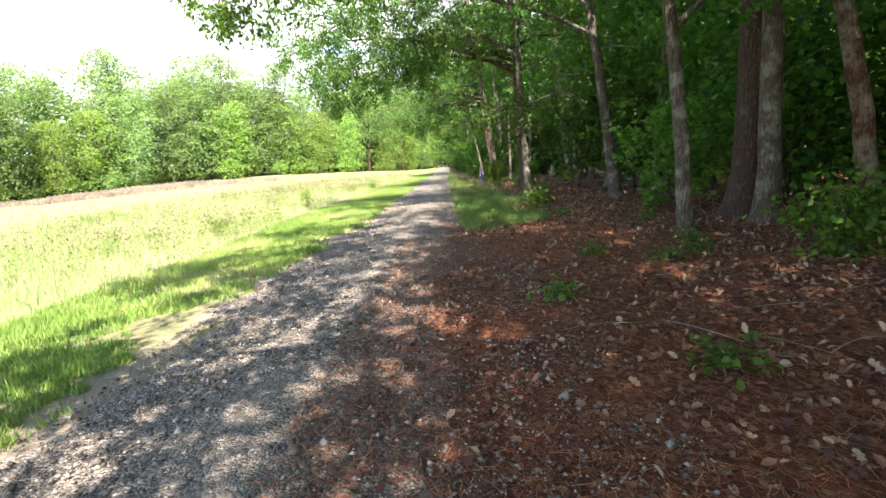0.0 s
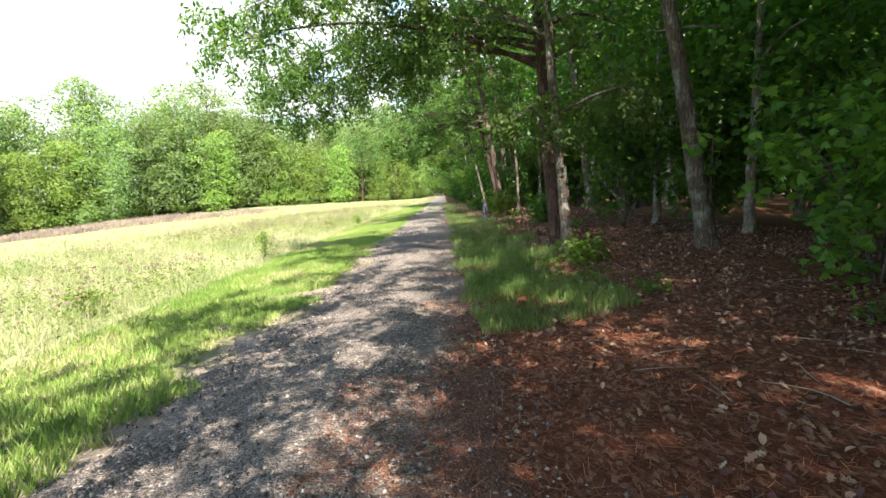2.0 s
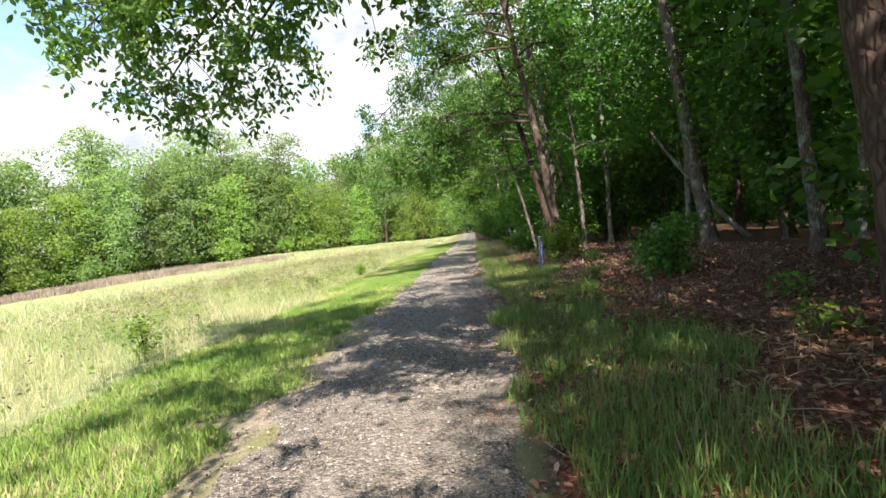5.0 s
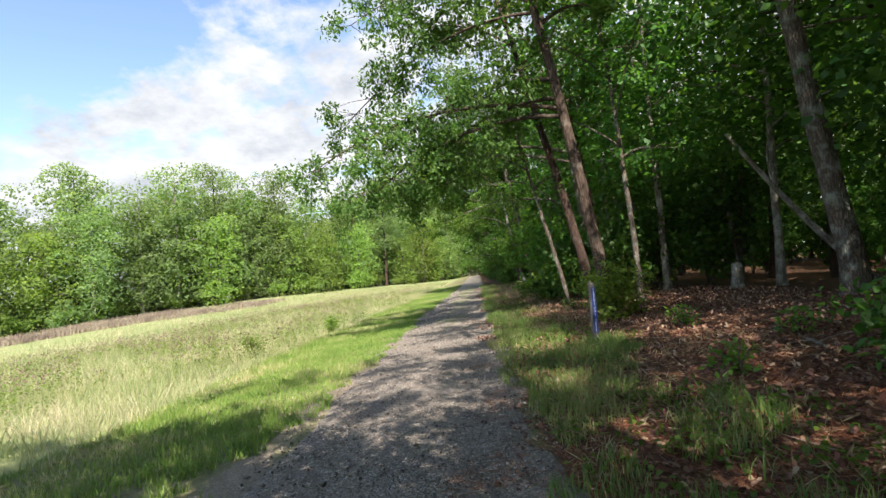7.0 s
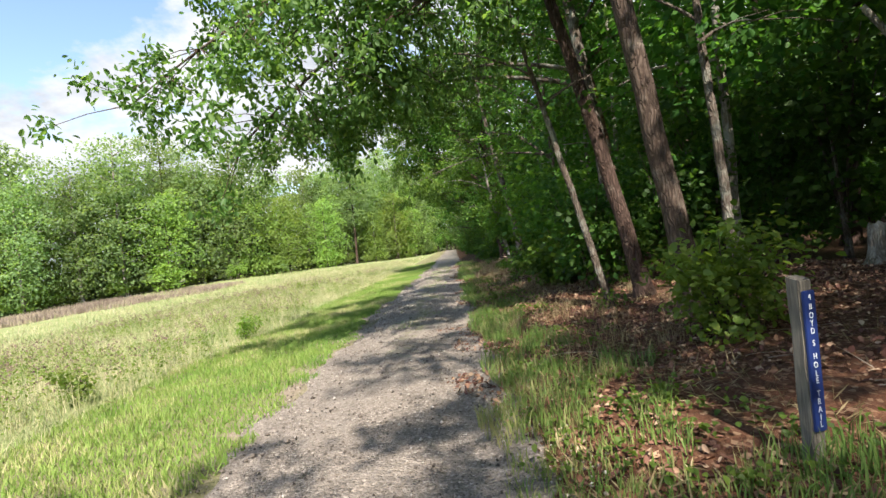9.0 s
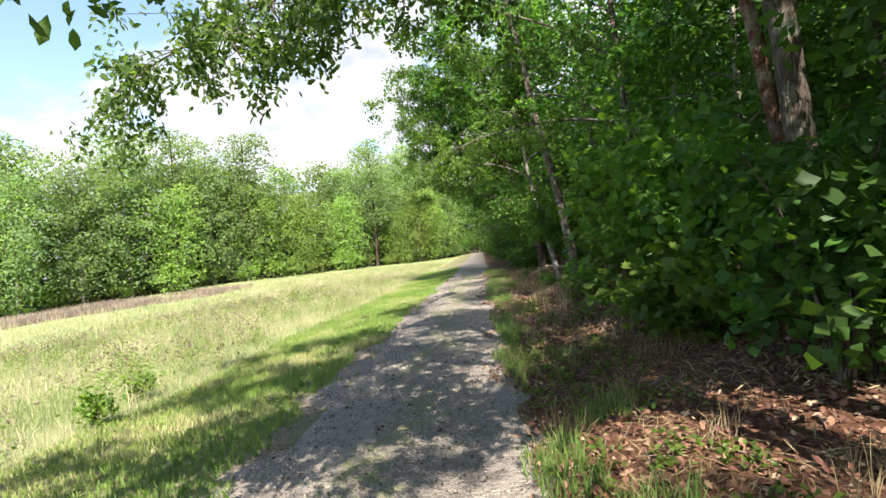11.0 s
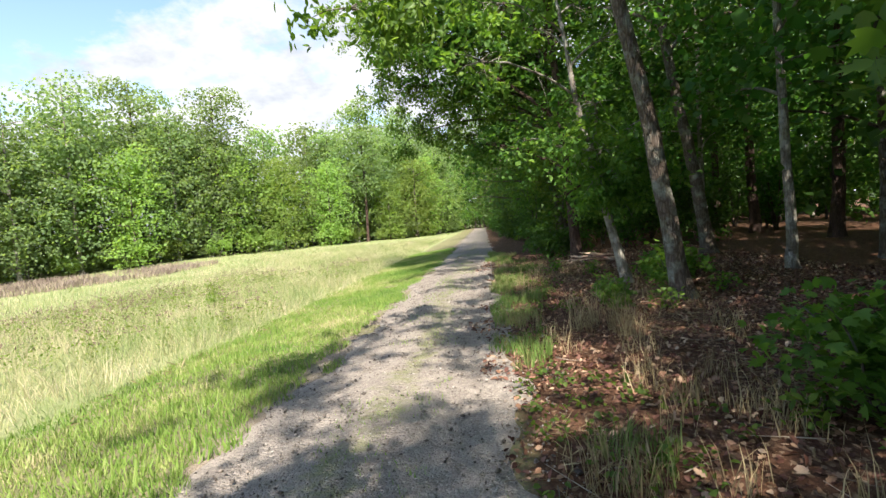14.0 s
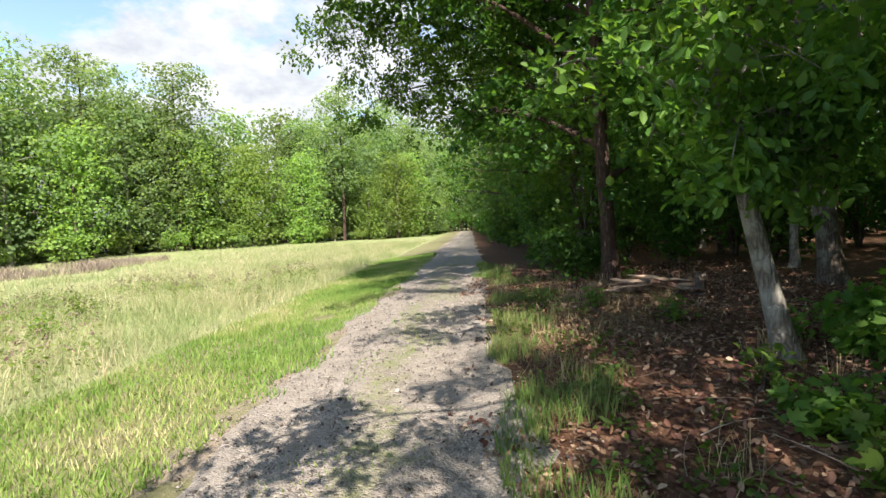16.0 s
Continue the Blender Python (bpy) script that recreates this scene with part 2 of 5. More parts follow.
LEAF_DARK = leaf_material("shade_leaf", [(0.0, (0.034, 0.085, 0.02)), (0.5, (0.062, 0.14, 0.03)), (1.0, (0.115, 0.215, 0.042))])
LEAF_OAK = leaf_material("oak_leaf", [(0.0, (0.048, 0.095, 0.028)), (0.5, (0.088, 0.16, 0.043)), (1.0, (0.17, 0.24, 0.08))])
LEAF_MAPLE = leaf_material("maple_leaf", [(0.0, (0.052, 0.115, 0.024)), (0.5, (0.098, 0.188, 0.036)), (1.0, (0.19, 0.295, 0.055))])
# aerial haze is put into the colour: paler, bluer, softer far leaves
LEAF_FAR_HAZED = leaf_material("hazed_far_leaf", through=0.62, gloss=0.8, speckle=0.22, patch=0.45, stops=[(0.0, (0.15, 0.215, 0.10)), (0.5, (0.205, 0.285, 0.13)), (1.0, (0.29, 0.36, 0.16))])
LEAF_YELLOW = leaf_material("sunny_leaf", [(0.0, (0.09, 0.155, 0.03)), (0.5, (0.145, 0.225, 0.045)), (1.0, (0.23, 0.29, 0.07))])


# yellow-green far leaves, paled in colour in the same way to imitate haze
LEAF_BRIGHT_HAZED = leaf_material("hazed_bright_far_leaf", through=0.6, gloss=0.8, speckle=0.25, patch=0.45, stops=[(0.0, (0.16, 0.24, 0.07)), (0.5, (0.22, 0.31, 0.09)), (1.0, (0.30, 0.38, 0.12))])


def grass_material(name, stops, through=0.3):
    m, n = material(name)
    pick = n.add("ShaderNodeNewGeometry").outputs["Random Per Island"]
    place = n.add("ShaderNodeTexCoord").outputs["Object"]
    drift = n.math("ADD", n.math("MULTIPLY", n.noise(place, 0.35, 3.0), 0.6), n.math("MULTIPLY", n.noise(n.mapped(place, (1.0, 1.0, 0.2)), 1.7, 3.0), 0.4))
    fac = n.math("ADD", n.math("MULTIPLY", pick, 0.55), n.math("MULTIPLY", n.math("SUBTRACT", drift, 0.40), 3.0), True)
    col = n.ramp(fac, stops)
    skin = n.add("ShaderNodeBsdfPrincipled", {"Base Color": col, "Roughness": 0.6, "Specular IOR Level": 0.25})
    lit = n.add("ShaderNodeBsdfTranslucent", {"Color": col})
    return finish(m, n, n.add("ShaderNodeMixShader", {0: through, 1: skin.outputs[0], 2: lit.outputs[0]}).outputs[0])


GRASS_SHORT = grass_material("mown_grass", [(0.0, (0.10, 0.19, 0.035)), (0.6, (0.19, 0.285, 0.055)), (0.88, (0.30, 0.34, 0.11)), (1.0, (0.44, 0.39, 0.21))])
GRASS_TALL = grass_material("meadow_grass", through=0.45, stops= [(0.0, (0.13, 0.21, 0.055)), (0.35, (0.26, 0.315, 0.12)), (0.7, (0.41, 0.39, 0.20)), (1.0, (0.58, 0.49, 0.34))])
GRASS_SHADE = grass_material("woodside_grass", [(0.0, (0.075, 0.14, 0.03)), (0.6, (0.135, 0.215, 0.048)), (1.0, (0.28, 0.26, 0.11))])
GRASS_DRY = grass_material("dry_grass", [(0.0, (0.14, 0.105, 0.05)), (0.6, (0.27, 0.205, 0.11)), (1.0, (0.44, 0.36, 0.21))])
WEED_HEAD = grass_material("seed_head", [(0.0, (0.10, 0.06, 0.05)), (0.6, (0.20, 0.13, 0.11)), (1.0, (0.30, 0.22, 0.16))])
PURPLE_TOP = grass_material("purple_top", [(0.0, (0.17, 0.125, 0.105)), (0.6, (0.26, 0.20, 0.16)), (1.0, (0.38, 0.32, 0.22))])


def bark_material(name, dark, light, lichen=(0.36, 0.38, 0.32), patch=0.5):
    m, n = material(name)
    place = n.add("ShaderNodeTexCoord").outputs["Object"]
    long = n.mapped(place, (1.0, 1.0, 0.16))
    cracks = n.add("ShaderNodeTexVoronoi", {"Vector": n.mix(0.08, long, n.add("ShaderNodeTexNoise", {"Vector": place, "Scale": 5.0}).outputs["Color"]), "Scale": 26.0})
    cracks.feature = "DISTANCE_TO_EDGE"
    plates = n.ramp(cracks.outputs["Distance"], [(0.0, grey(0)), (0.28, grey(1))])
    fibre = n.noise(long, 60.0, 5.0, 0.7)
    col = n.mix(n.math("MULTIPLY", plates, fibre), dark, light)
    spots = n.ramp(n.noise(place, 3.5, 5.0, 0.65), [(patch, grey(0)), (patch + 0.16, grey(1))])
    col = n.mix(n.math("MULTIPLY", spots, 0.65), col, lichen)
    col = n.mix(n.math("MULTIPLY", n.noise(place, 1.1, 3.0), 0.5), col, n.mix(0.5, dark, (0.10, 0.06, 0.04)))
    relief = n.math("ADD", n.math("MULTIPLY", plates, 0.8), n.math("MULTIPLY", fibre, 0.5))
    skin = n.add("ShaderNodeBsdfPrincipled", {"Base Color": col, "Roughness": 0.92, "Specular IOR Level": 0.2, "Normal": n.bump(relief, 0.9, 0.02)})
    return finish(m, n, skin.outputs[0])


BARK_GREY = bark_material("grey_bark", (0.06, 0.045, 0.035), (0.24, 0.20, 0.165))
BARK_DARK = bark_material("dark_bark", (0.035, 0.022, 0.018), (0.16, 0.10, 0.08), (0.20, 0.16, 0.13), 0.58)
BARK_RED = bark_material("red_bark", (0.08, 0.03, 0.02), (0.30, 0.17, 0.12), (0.44, 0.37, 0.30), 0.46)
BARK_BROWN = bark_material("brown_bark", (0.045, 0.03, 0.023), (0.19, 0.14, 0.11), (0.26, 0.22, 0.18), 0.56)
BARK_PALE = bark_material("pale_bark", (0.13, 0.11, 0.09), (0.42, 0.38, 0.32), (0.5, 0.48, 0.42), 0.45)


def ground_material():
    m, n = material("ground")
    place = n.add("ShaderNodeTexCoord").outputs["Object"]
    grain = n.noise(place, 55.0, 4.0, 0.7)
    mid = n.noise(place, 6.0, 5.0, 0.65)
    wide = n.noise(place, 0.5, 4.0)
    bits = n.add("ShaderNodeTexVoronoi", {"Vector": n.mapped(place, (1.0, 0.6, 1.0)), "Scale": 38.0})
    litter = n.ramp(n.math("ADD", n.math("MULTIPLY", grain, 0.7), n.math("MULTIPLY", mid, 0.4)), [(0.32, (0.028, 0.009, 0.006)), (0.54, (0.175, 0.046, 0.022)), (0.76, (0.34, 0.12, 0.055))])
    flake = n.ramp(n.add("ShaderNodeSeparateColor", {0: bits.outputs["Color"]}).outputs[0], [(0.5, (0.055, 0.022, 0.014)), (0.8, (0.17, 0.085, 0.05)), (0.97, (0.38, 0.26, 0.17))])
    litter = n.mix(0.5, litter, flake)
    brown = n.ramp(n.math("ADD", n.math("MULTIPLY", grain, 0.7), n.math("MULTIPLY", mid, 0.4)), [(0.3, (0.024, 0.016, 0.010)), (0.55, (0.068, 0.044, 0.026)), (0.8, (0.17, 0.125, 0.075))])
    litter = n.mix(n.math("MULTIPLY", n.math("SUBTRACT", 1.0, n.zone("pine")), 0.85), litter, n.mix(0.4, brown, flake))
    turf = n.ramp(n.math("ADD", n.math("MULTIPLY", grain, 0.5), n.math("MULTIPLY", mid, 0.6)), [(0.3, (0.085, 0.085, 0.04)), (0.55, (0.165, 0.155, 0.075)), (0.8, (0.28, 0.24, 0.14))])
    straw = n.ramp(n.math("ADD", n.math("MULTIPLY", mid, 0.6), n.math("MULTIPLY", wide, 0.5)), [(0.3, (0.12, 0.155, 0.05)), (0.55, (0.21, 0.23, 0.10)), (0.8, (0.32, 0.30, 0.17))])
    edge = n.math("MULTIPLY", n.math("SUBTRACT", n.math("ADD", n.math("MULTIPLY", mid, 0.7), n.math("MULTIPLY", grain, 0.3)), 0.5), 1.1)

    def zone(name):
        a = n.zone(name)
        return n.ramp(n.math("ADD", a, edge), [(0.38, grey(0)), (0.62, grey(1))])

    col = n.mix(zone("field"), turf, straw)
    col = n.mix(zone("bare"), col, n.ramp(grain, [(0.3, (0.13, 0.10, 0.075)), (0.55, (0.25, 0.20, 0.15)), (0.75, (0.38, 0.32, 0.25))]))
    col = n.mix(zone("litter"), col, litter)
    relief = n.math("ADD", n.math("MULTIPLY", grain, 0.6), n.math("MULTIPLY", mid, 0.8))
    skin = n.add("ShaderNodeBsdfPrincipled", {"Base Color": col, "Roughness": 0.95, "Specular IOR Level": 0.15, "Normal": n.bump(relief, 0.9, 0.03)})
    return finish(m, n, skin.outputs[0])


def road_material():
    m, n = material("gravel")
    place = n.add("ShaderNodeTexCoord").outputs["Object"]
    warp = n.mix(0.012, place, n.add("ShaderNodeTexNoise", {"Vector": place, "Scale": 20.0}).outputs["Color"], "ADD")
    small = n.add("ShaderNodeTexVoronoi", {"Vector": warp, "Scale": 70.0})
    big = n.add("ShaderNodeTexVoronoi", {"Vector": warp, "Scale": 34.0})
    one = n.add("ShaderNodeSeparateColor", {0: small.outputs["Color"]}).outputs[0]
    two = n.add("ShaderNodeSeparateColor", {0: big.outputs["Color"]}).outputs[1]
    stone = n.ramp(n.math("ADD", n.math("MULTIPLY", one, 0.6), n.math("MULTIPLY", two, 0.4)), [(0.15, (0.045, 0.034, 0.029)), (0.5, (0.135, 0.108, 0.09)), (0.8, (0.25, 0.205, 0.172)), (0.97, (0.48, 0.42, 0.36))])
    dust = n.noise(place, 1.3, 5.0, 0.6)
    col = n.mix(n.ramp(dust, [(0.42, grey(0)), (0.72, grey(0.65))]), stone, (0.20, 0.165, 0.14))
    mid = n.noise(place, 6.0, 5.0, 0.65)
    # pale sand further along; part of its brightness is painted sunlight
    sunlit_sand = n.zone("sunlit_sand")
    col = n.mix(n.math("MULTIPLY", sunlit_sand, n.ramp(mid, [(0.25, grey(0.25)), (0.7, grey(0.9))])), col, (0.36, 0.31, 0.26))
    needle = n.zone("needle")
    fine = n.noise(n.mapped(place, (1.0, 0.5, 1.0)), 80.0, 4.0, 0.7)
    cover = n.ramp(n.math("ADD", needle, n.math("MULTIPLY", n.math("SUBTRACT", n.math("ADD", n.math("MULTIPLY", mid, 0.5), n.math("MULTIPLY", fine, 0.5)), 0.5), 1.6)), [(0.4, grey(0)), (0.62, grey(0.92))])
    col = n.mix(cover, col, n.ramp(fine, [(0.3, (0.055, 0.02, 0.013)), (0.55, (0.15, 0.062, 0.038)), (0.75, (0.27, 0.15, 0.10))]))
    moss = n.zone("grassy")
    cover = n.ramp(n.math("ADD", moss, n.math("MULTIPLY", n.math("SUBTRACT", mid, 0.5), 1.4)), [(0.45, grey(0)), (0.75, grey(0.7))])
    col = n.mix(cover, col, (0.15, 0.16, 0.055))
    relief = n.math("ADD", n.math("MULTIPLY", small.outputs["Distance"], -0.7), n.math("MULTIPLY", big.outputs["Distance"], -0.9))
    skin = n.add("ShaderNodeBsdfPrincipled", {"Base Color": col, "Roughness": 0.88, "Specular IOR Level": 0.25, "Normal": n.bump(relief, 1.0, 0.02)})
    return finish(m, n, skin.outputs[0])


def island_material(name, stops, rough=0.8, bumpy=0.0):
    m, n = material(name)
    pick = n.add("ShaderNodeNewGeometry").outputs["Random Per Island"]
    place = n.add("ShaderNodeTexCoord").outputs["Object"]
    col = n.ramp(n.math("ADD", n.math("MULTIPLY", pick, 0.85), n.math("MULTIPLY", n.noise(place, 60.0, 3.0), 0.15)), stops)
    skin = n.add("ShaderNodeBsdfPrincipled", {"Base Color": col, "Roughness": rough, "Specular IOR Level": 0.25})
    return finish(m, n, skin.outputs[0])


GROUND, GRAVEL = ground_material(), road_material()
STONE = island_material("stone", [(0.05, (0.045, 0.035, 0.03)), (0.5, (0.135, 0.11, 0.092)), (0.8, (0.26, 0.215, 0.18)), (0.92, (0.42, 0.38, 0.34)), (1.0, (0.62, 0.58, 0.53))])
DEAD_LEAF = island_material("dead_leaf", [(0.05, (0.05, 0.020, 0.015)), (0.4, (0.125, 0.054, 0.038)), (0.72, (0.23, 0.125, 0.075)), (0.9, (0.36, 0.25, 0.165)), (1.0, (0.52, 0.40, 0.28))], 0.7)
NEEDLE = island_material("dead_needle", [(0.05, (0.05, 0.015, 0.009)), (0.5, (0.21, 0.065, 0.030)), (0.8, (0.36, 0.14, 0.065)), (1.0, (0.54, 0.27, 0.14))], 0.6)
TWIG = island_material("dry_twig", [(0.05, (0.09, 0.06, 0.045)), (0.6, (0.22, 0.17, 0.13)), (1.0, (0.36, 0.30, 0.24))])


def wood_material(name, dark, light):
    m, n = material(name)
    place = n.add("ShaderNodeTexCoord").outputs["Object"]
    fibre = n.noise(n.mapped(place, (1.0, 1.0, 0.05)), 90.0, 6.0, 0.65)
    stain = n.noise(place, 6.0, 4.0)
    col = n.mix(n.math("MULTIPLY", stain, 0.6), n.ramp(fibre, [(0.3, dark), (0.7, light)]), dark)
    skin = n.add("ShaderNodeBsdfPrincipled", {"Base Color": col, "Roughness": 0.9, "Specular IOR Level": 0.2, "Normal": n.bump(fibre, 0.6, 0.004)})
    return finish(m, n, skin.outputs[0])


POST_WOOD = wood_material("weathered_post", (0.07, 0.06, 0.05), (0.25, 0.22, 0.18))
ROT_WOOD = wood_material("rotten_wood", (0.30, 0.17, 0.10), (0.74, 0.55, 0.41))
STUMP_WOOD = wood_material("bare_wood", (0.20, 0.15, 0.11), (0.50, 0.42, 0.34))


def paint_material(name, col, wear):
    m, n = material(name)
    place = n.add("ShaderNodeTexCoord").outputs["Object"]
    worn = n.ramp(n.noise(place, 35.0, 5.0, 0.7), [(0.6, grey(0)), (0.75, grey(0.7))])
    skin = n.add("ShaderNodeBsdfPrincipled", {"Base Color": n.mix(worn, n.mix(n.noise(place, 5.0), col, [c * 0.7 for c in col]), wear), "Roughness": 0.5})
    return finish(m, n, skin.outputs[0])


SIGN_BLUE = paint_material("blue_paint", (0.010, 0.026, 0.13), (0.03, 0.05, 0.14))
SIGN_WHITE = paint_material("white_paint", (0.62, 0.64, 0.68), (0.3, 0.34, 0.45))

# ---- ground and track ----
xs = np.concatenate([-np.geomspace(700, 9, 46), np.arange(-8.4, 11, 0.2), np.geomspace(11.5, 700, 40)])
ys = np.concatenate([-np.geomspace(300, 5, 16), np.arange(-4, 78, 0.25), np.geomspace(78.5, 900, 70)])
gx, gy = np.meshgrid(xs, ys, indexing="ij")
under = (gx > left_edge(gy) + 0.25) & (gx < right_edge(gy) - 0.25)
gz = land(gx, gy) - np.where(under, 0.05, 0.0)
i, j = np.meshgrid(np.arange(len(xs) - 1), np.arange(len(ys) - 1), indexing="ij")
q = len(ys)
grid = np.stack([i * q + j, (i + 1) * q + j, (i + 1) * q + j + 1, i * q + j + 1], -1).reshape(-1, 4)
me = mesh("ground", np.stack([gx, gy, gz], -1).reshape(-1, 3), grid, GROUND, smooth=True)


def attribute(me, name, values):
    me.attributes.new(name, "FLOAT", "POINT").data.foreach_set("value", np.asarray(values, np.float32).ravel())


attribute(me, "field", np.clip((field_edge(gy) - gx) / 0.5 + 0.5, 0, 1))
attribute(me, "litter", np.clip((gx - np.minimum(wood_edge(gy), right_edge(gy) - 0.1)) / 0.7 + 0.5, 0, 1))
bare = 1 - np.clip(np.abs(gx - left_edge(gy) + 0.05) / 0.75, 0, 1)
bare = np.maximum(bare * np.interp(gy, (0, 14, 20), (0.85, 0.8, 0.75)), 0.7 * (1 - np.clip(np.abs(gx - field_edge(gy)) / 0.35, 0, 1)) * (vnoise(gx, gy, 2.5, 8) > 0.45))
attribute(me, "bare", bare * (0.45 + 0.9 * vnoise(gx, gy, 0.8, 9)))
attribute(me, "pine", np.interp(gy, (6, 13, 22, 40), (1.0, 0.8, 0.4, 0.08)))
tagged(new("ground", me), "grassy meadow and leaf-covered woodland ground", "ground", kind="structure")

ry = np.concatenate([np.arange(-6, 70, 0.16), np.geomspace(70.2, 164, 80)])
ru = np.linspace(-0.06, 1.06, 30)
rl, rr = left_edge(ry) + (vnoise(ry, 0, 0.9, 11) - 0.5) * 0.7 + (vnoise(ry, 0, 0.3, 12) - 0.5) * 0.2, right_edge(ry) + (vnoise(ry, 5, 1.3, 13) - 0.5) * 0.6 + (vnoise(ry, 5, 0.4, 14) - 0.5) * 0.35
rx = rl[:, None] + (rr - rl)[:, None] * ru[None, :]
yy = np.repeat(ry[:, None], len(ru), 1)
ruts = -0.025 * np.exp(-((ru - 0.24) / 0.11) ** 2) - 0.025 * np.exp(-((ru - 0.78) / 0.11) ** 2)
rz = land(rx, yy) + 0.02 + ruts[None, :] - 0.09 * (np.clip(np.abs(ru - 0.5) - 0.46, 0, 1) / 0.1)[None, :] + (vnoise(rx, yy, 0.35, 15) - 0.5) * 0.025
i, j = np.meshgrid(np.arange(len(ry) - 1), np.arange(len(ru) - 1), indexing="ij")
q = len(ru)
me = mesh("road", np.stack([rx, yy, rz], -1).reshape(-1, 3), np.stack([i * q + j, i * q + j + 1, (i + 1) * q + j + 1, (i + 1) * q + j], -1).reshape(-1, 4), GRAVEL, smooth=True)
attribute(me, "needle", np.clip((rx + 0.75) / 1.2, 0, 1) * np.interp(yy, (-5, 8, 14, 18), (1.0, 1.0, 0.5, 0.12)) + 0.15 * np.clip(rx, 0, 1))
# grows along the way: sand, with sun brightness put into its colour
attribute(me, "sunlit_sand", np.interp(yy, (16, 30, 48), (0.05, 0.4, 0.85)) + 0 * rx)
attribute(me, "grassy", np.exp(-((ru - 0.5) / 0.16) ** 2)[None, :] * np.interp(yy, (30, 38, 60, 90), (0.0, 0.62, 0.6, 0.45)))
tagged(new("road", me), "grey gravel farm track with worn wheel ruts", "track", kind="structure")


# ---- trees ----
def bezier(a, b, c, n):
    t = np.linspace(0, 1, n)[:, None]
    return (1 - t) ** 2 * np.asarray(a, float) + 2 * t * (1 - t) * np.asarray(b, float) + t * t * np.asarray(c, float)


def fan_of(centres, per, g):
    """One common slant for all leaves of a twig."""
    return np.repeat(g.normal(0, 0.4, (len(centres), 3)) * (1, 1, 0), per, 0)


def tree(name, label, x, y, height, radius, lean=(0.0, 0.0), bend=0.0, crown=(0.35, 1.0), reach=3.2, limbs=11, given=(), clusters=11, per=34, leaf=0.13, spread=0.5,
         bark=None, foliage=None, seed=0, light=0.45, group="", simple=False, twigs=True):
    """A tree with a trunk, limbs and a crown. lean: sideways metres per metre of height. given: limb ends (start height, x, y, z) relative to the foot."""
    g = np.random.default_rng(seed)
    top = new(name)
    top.matrix_basis = spot(x, y, 0.04)
    tagged(top, label, "tree", group)
    n = 26
    h = np.linspace(0, 1, n) ** 1.25
    wob = np.cumsum(g.normal(0, 0.018 * height / 10, (n, 2)), 0)
    wob -= wob[0]
    line = np.stack([lean[0] * h * height + bend * np.sin(h * 4.2) * 0.35 + wob[:, 0] * 0.6, lean[1] * h * height + wob[:, 1] * 0.6, h * height], -1)
    rad = radius * (1 - h) ** 0.75 * 0.92 + 0.015 + radius * 0.55 * np.exp(-h * height / 0.28)
    part("trunk", mesh("trunk", *tube(line, rad, 9 if simple else 16, 0.045, seed), bark, smooth=True), top)
    if simple:
        f = (np.arange(limbs) + g.uniform(0.1, 0.9, limbs)) / limbs
        az = np.arange(limbs) * 2.4 + g.uniform(-0.7, 0.7, limbs)
        full = reach * (0.55 + 0.55 * np.sin(math.pi * np.clip(f * 0.85 + 0.05, 0, 1))) * (1 - 0.35 * f ** 6) * g.uniform(0.75, 1.2, limbs) * (1 - light * np.cos(az))
        up = (crown[0] + (crown[1] - crown[0]) * f * 0.95) * height
        mid = np.stack([np.interp(up, line[:, 2], line[:, 0]), np.interp(up, line[:, 2], line[:, 1]), up], -1)
        hub = mid + np.stack([np.cos(az) * full * 0.68, np.sin(az) * full * 0.68, g.normal(0, 0.25, limbs)], -1)
        size = reach * g.uniform(0.26, 0.50, limbs)
        boughs = [tube(bezier(m - (0, 0, 0.12 * reach), (m + h_) / 2, h_, 4), np.linspace(min(0.09, radius * 0.4), 0.02, 4), 4) for m, h_ in zip(mid[::2], hub[::2])]
        tagged(part("branchwork", mesh("branchwork", *join(boughs), bark, smooth=True), top), "thin boughs hidden among leaves", kind="stuff")
        core = mid[:-1] + g.normal(0, 0.18 * reach, (limbs - 1, 3))
        part("crown", mesh("crown", *billows(np.concatenate([hub, core]), np.concatenate([size, size[:-1] * 0.9]), per, leaf, g), foliage), top)
        return top
    ends, clumps, sprays = [], [], []
    for k in range(limbs):
        f = crown[0] + (crown[1] - crown[0]) * (k + g.uniform(0.1, 0.9)) / limbs * 0.96
        az = k * 2.4 + g.uniform(-0.5, 0.5)
        long = reach * (0.55 + 0.75 * math.sin(math.pi * min(1, (k + 1.2) / (limbs + 1.0)) ** 0.8)) * g.uniform(0.75, 1.15) * (1 + light * -math.cos(az))
        ends.append((f * height, math.cos(az) * long, math.sin(az) * long, f * height + long * g.uniform(0.1, 0.65), None))
    for e in given:
        ends.append((*e, 1))
    for k, (z0, ex, ey, ez, fixed) in enumerate(ends):
        s = np.array([np.interp(z0, line[:, 2], line[:, 0]), np.interp(z0, line[:, 2], line[:, 1]), z0])
        e = np.array([ex, ey, ez]) + (0 if fixed else s * (1, 1, 0))
        r0 = min(np.interp(z0, line[:, 2], rad) * 0.55, 0.11) if not fixed else min(np.interp(z0, line[:, 2], rad) * 0.5, 0.07)
        ctrl = (s + e) / 2 + (0, 0, 0.22 * np.linalg.norm(e - s)) + g.normal(0, 0.12, 3)
        arc = bezier(s, ctrl, e, 12) + np.cumsum(g.normal(0, 0.02, (12, 3)), 0) * np.linspace(0, 1, 12)[:, None]
        pieces = [tube(arc, np.linspace(r0, 0.012, 12), 6)]
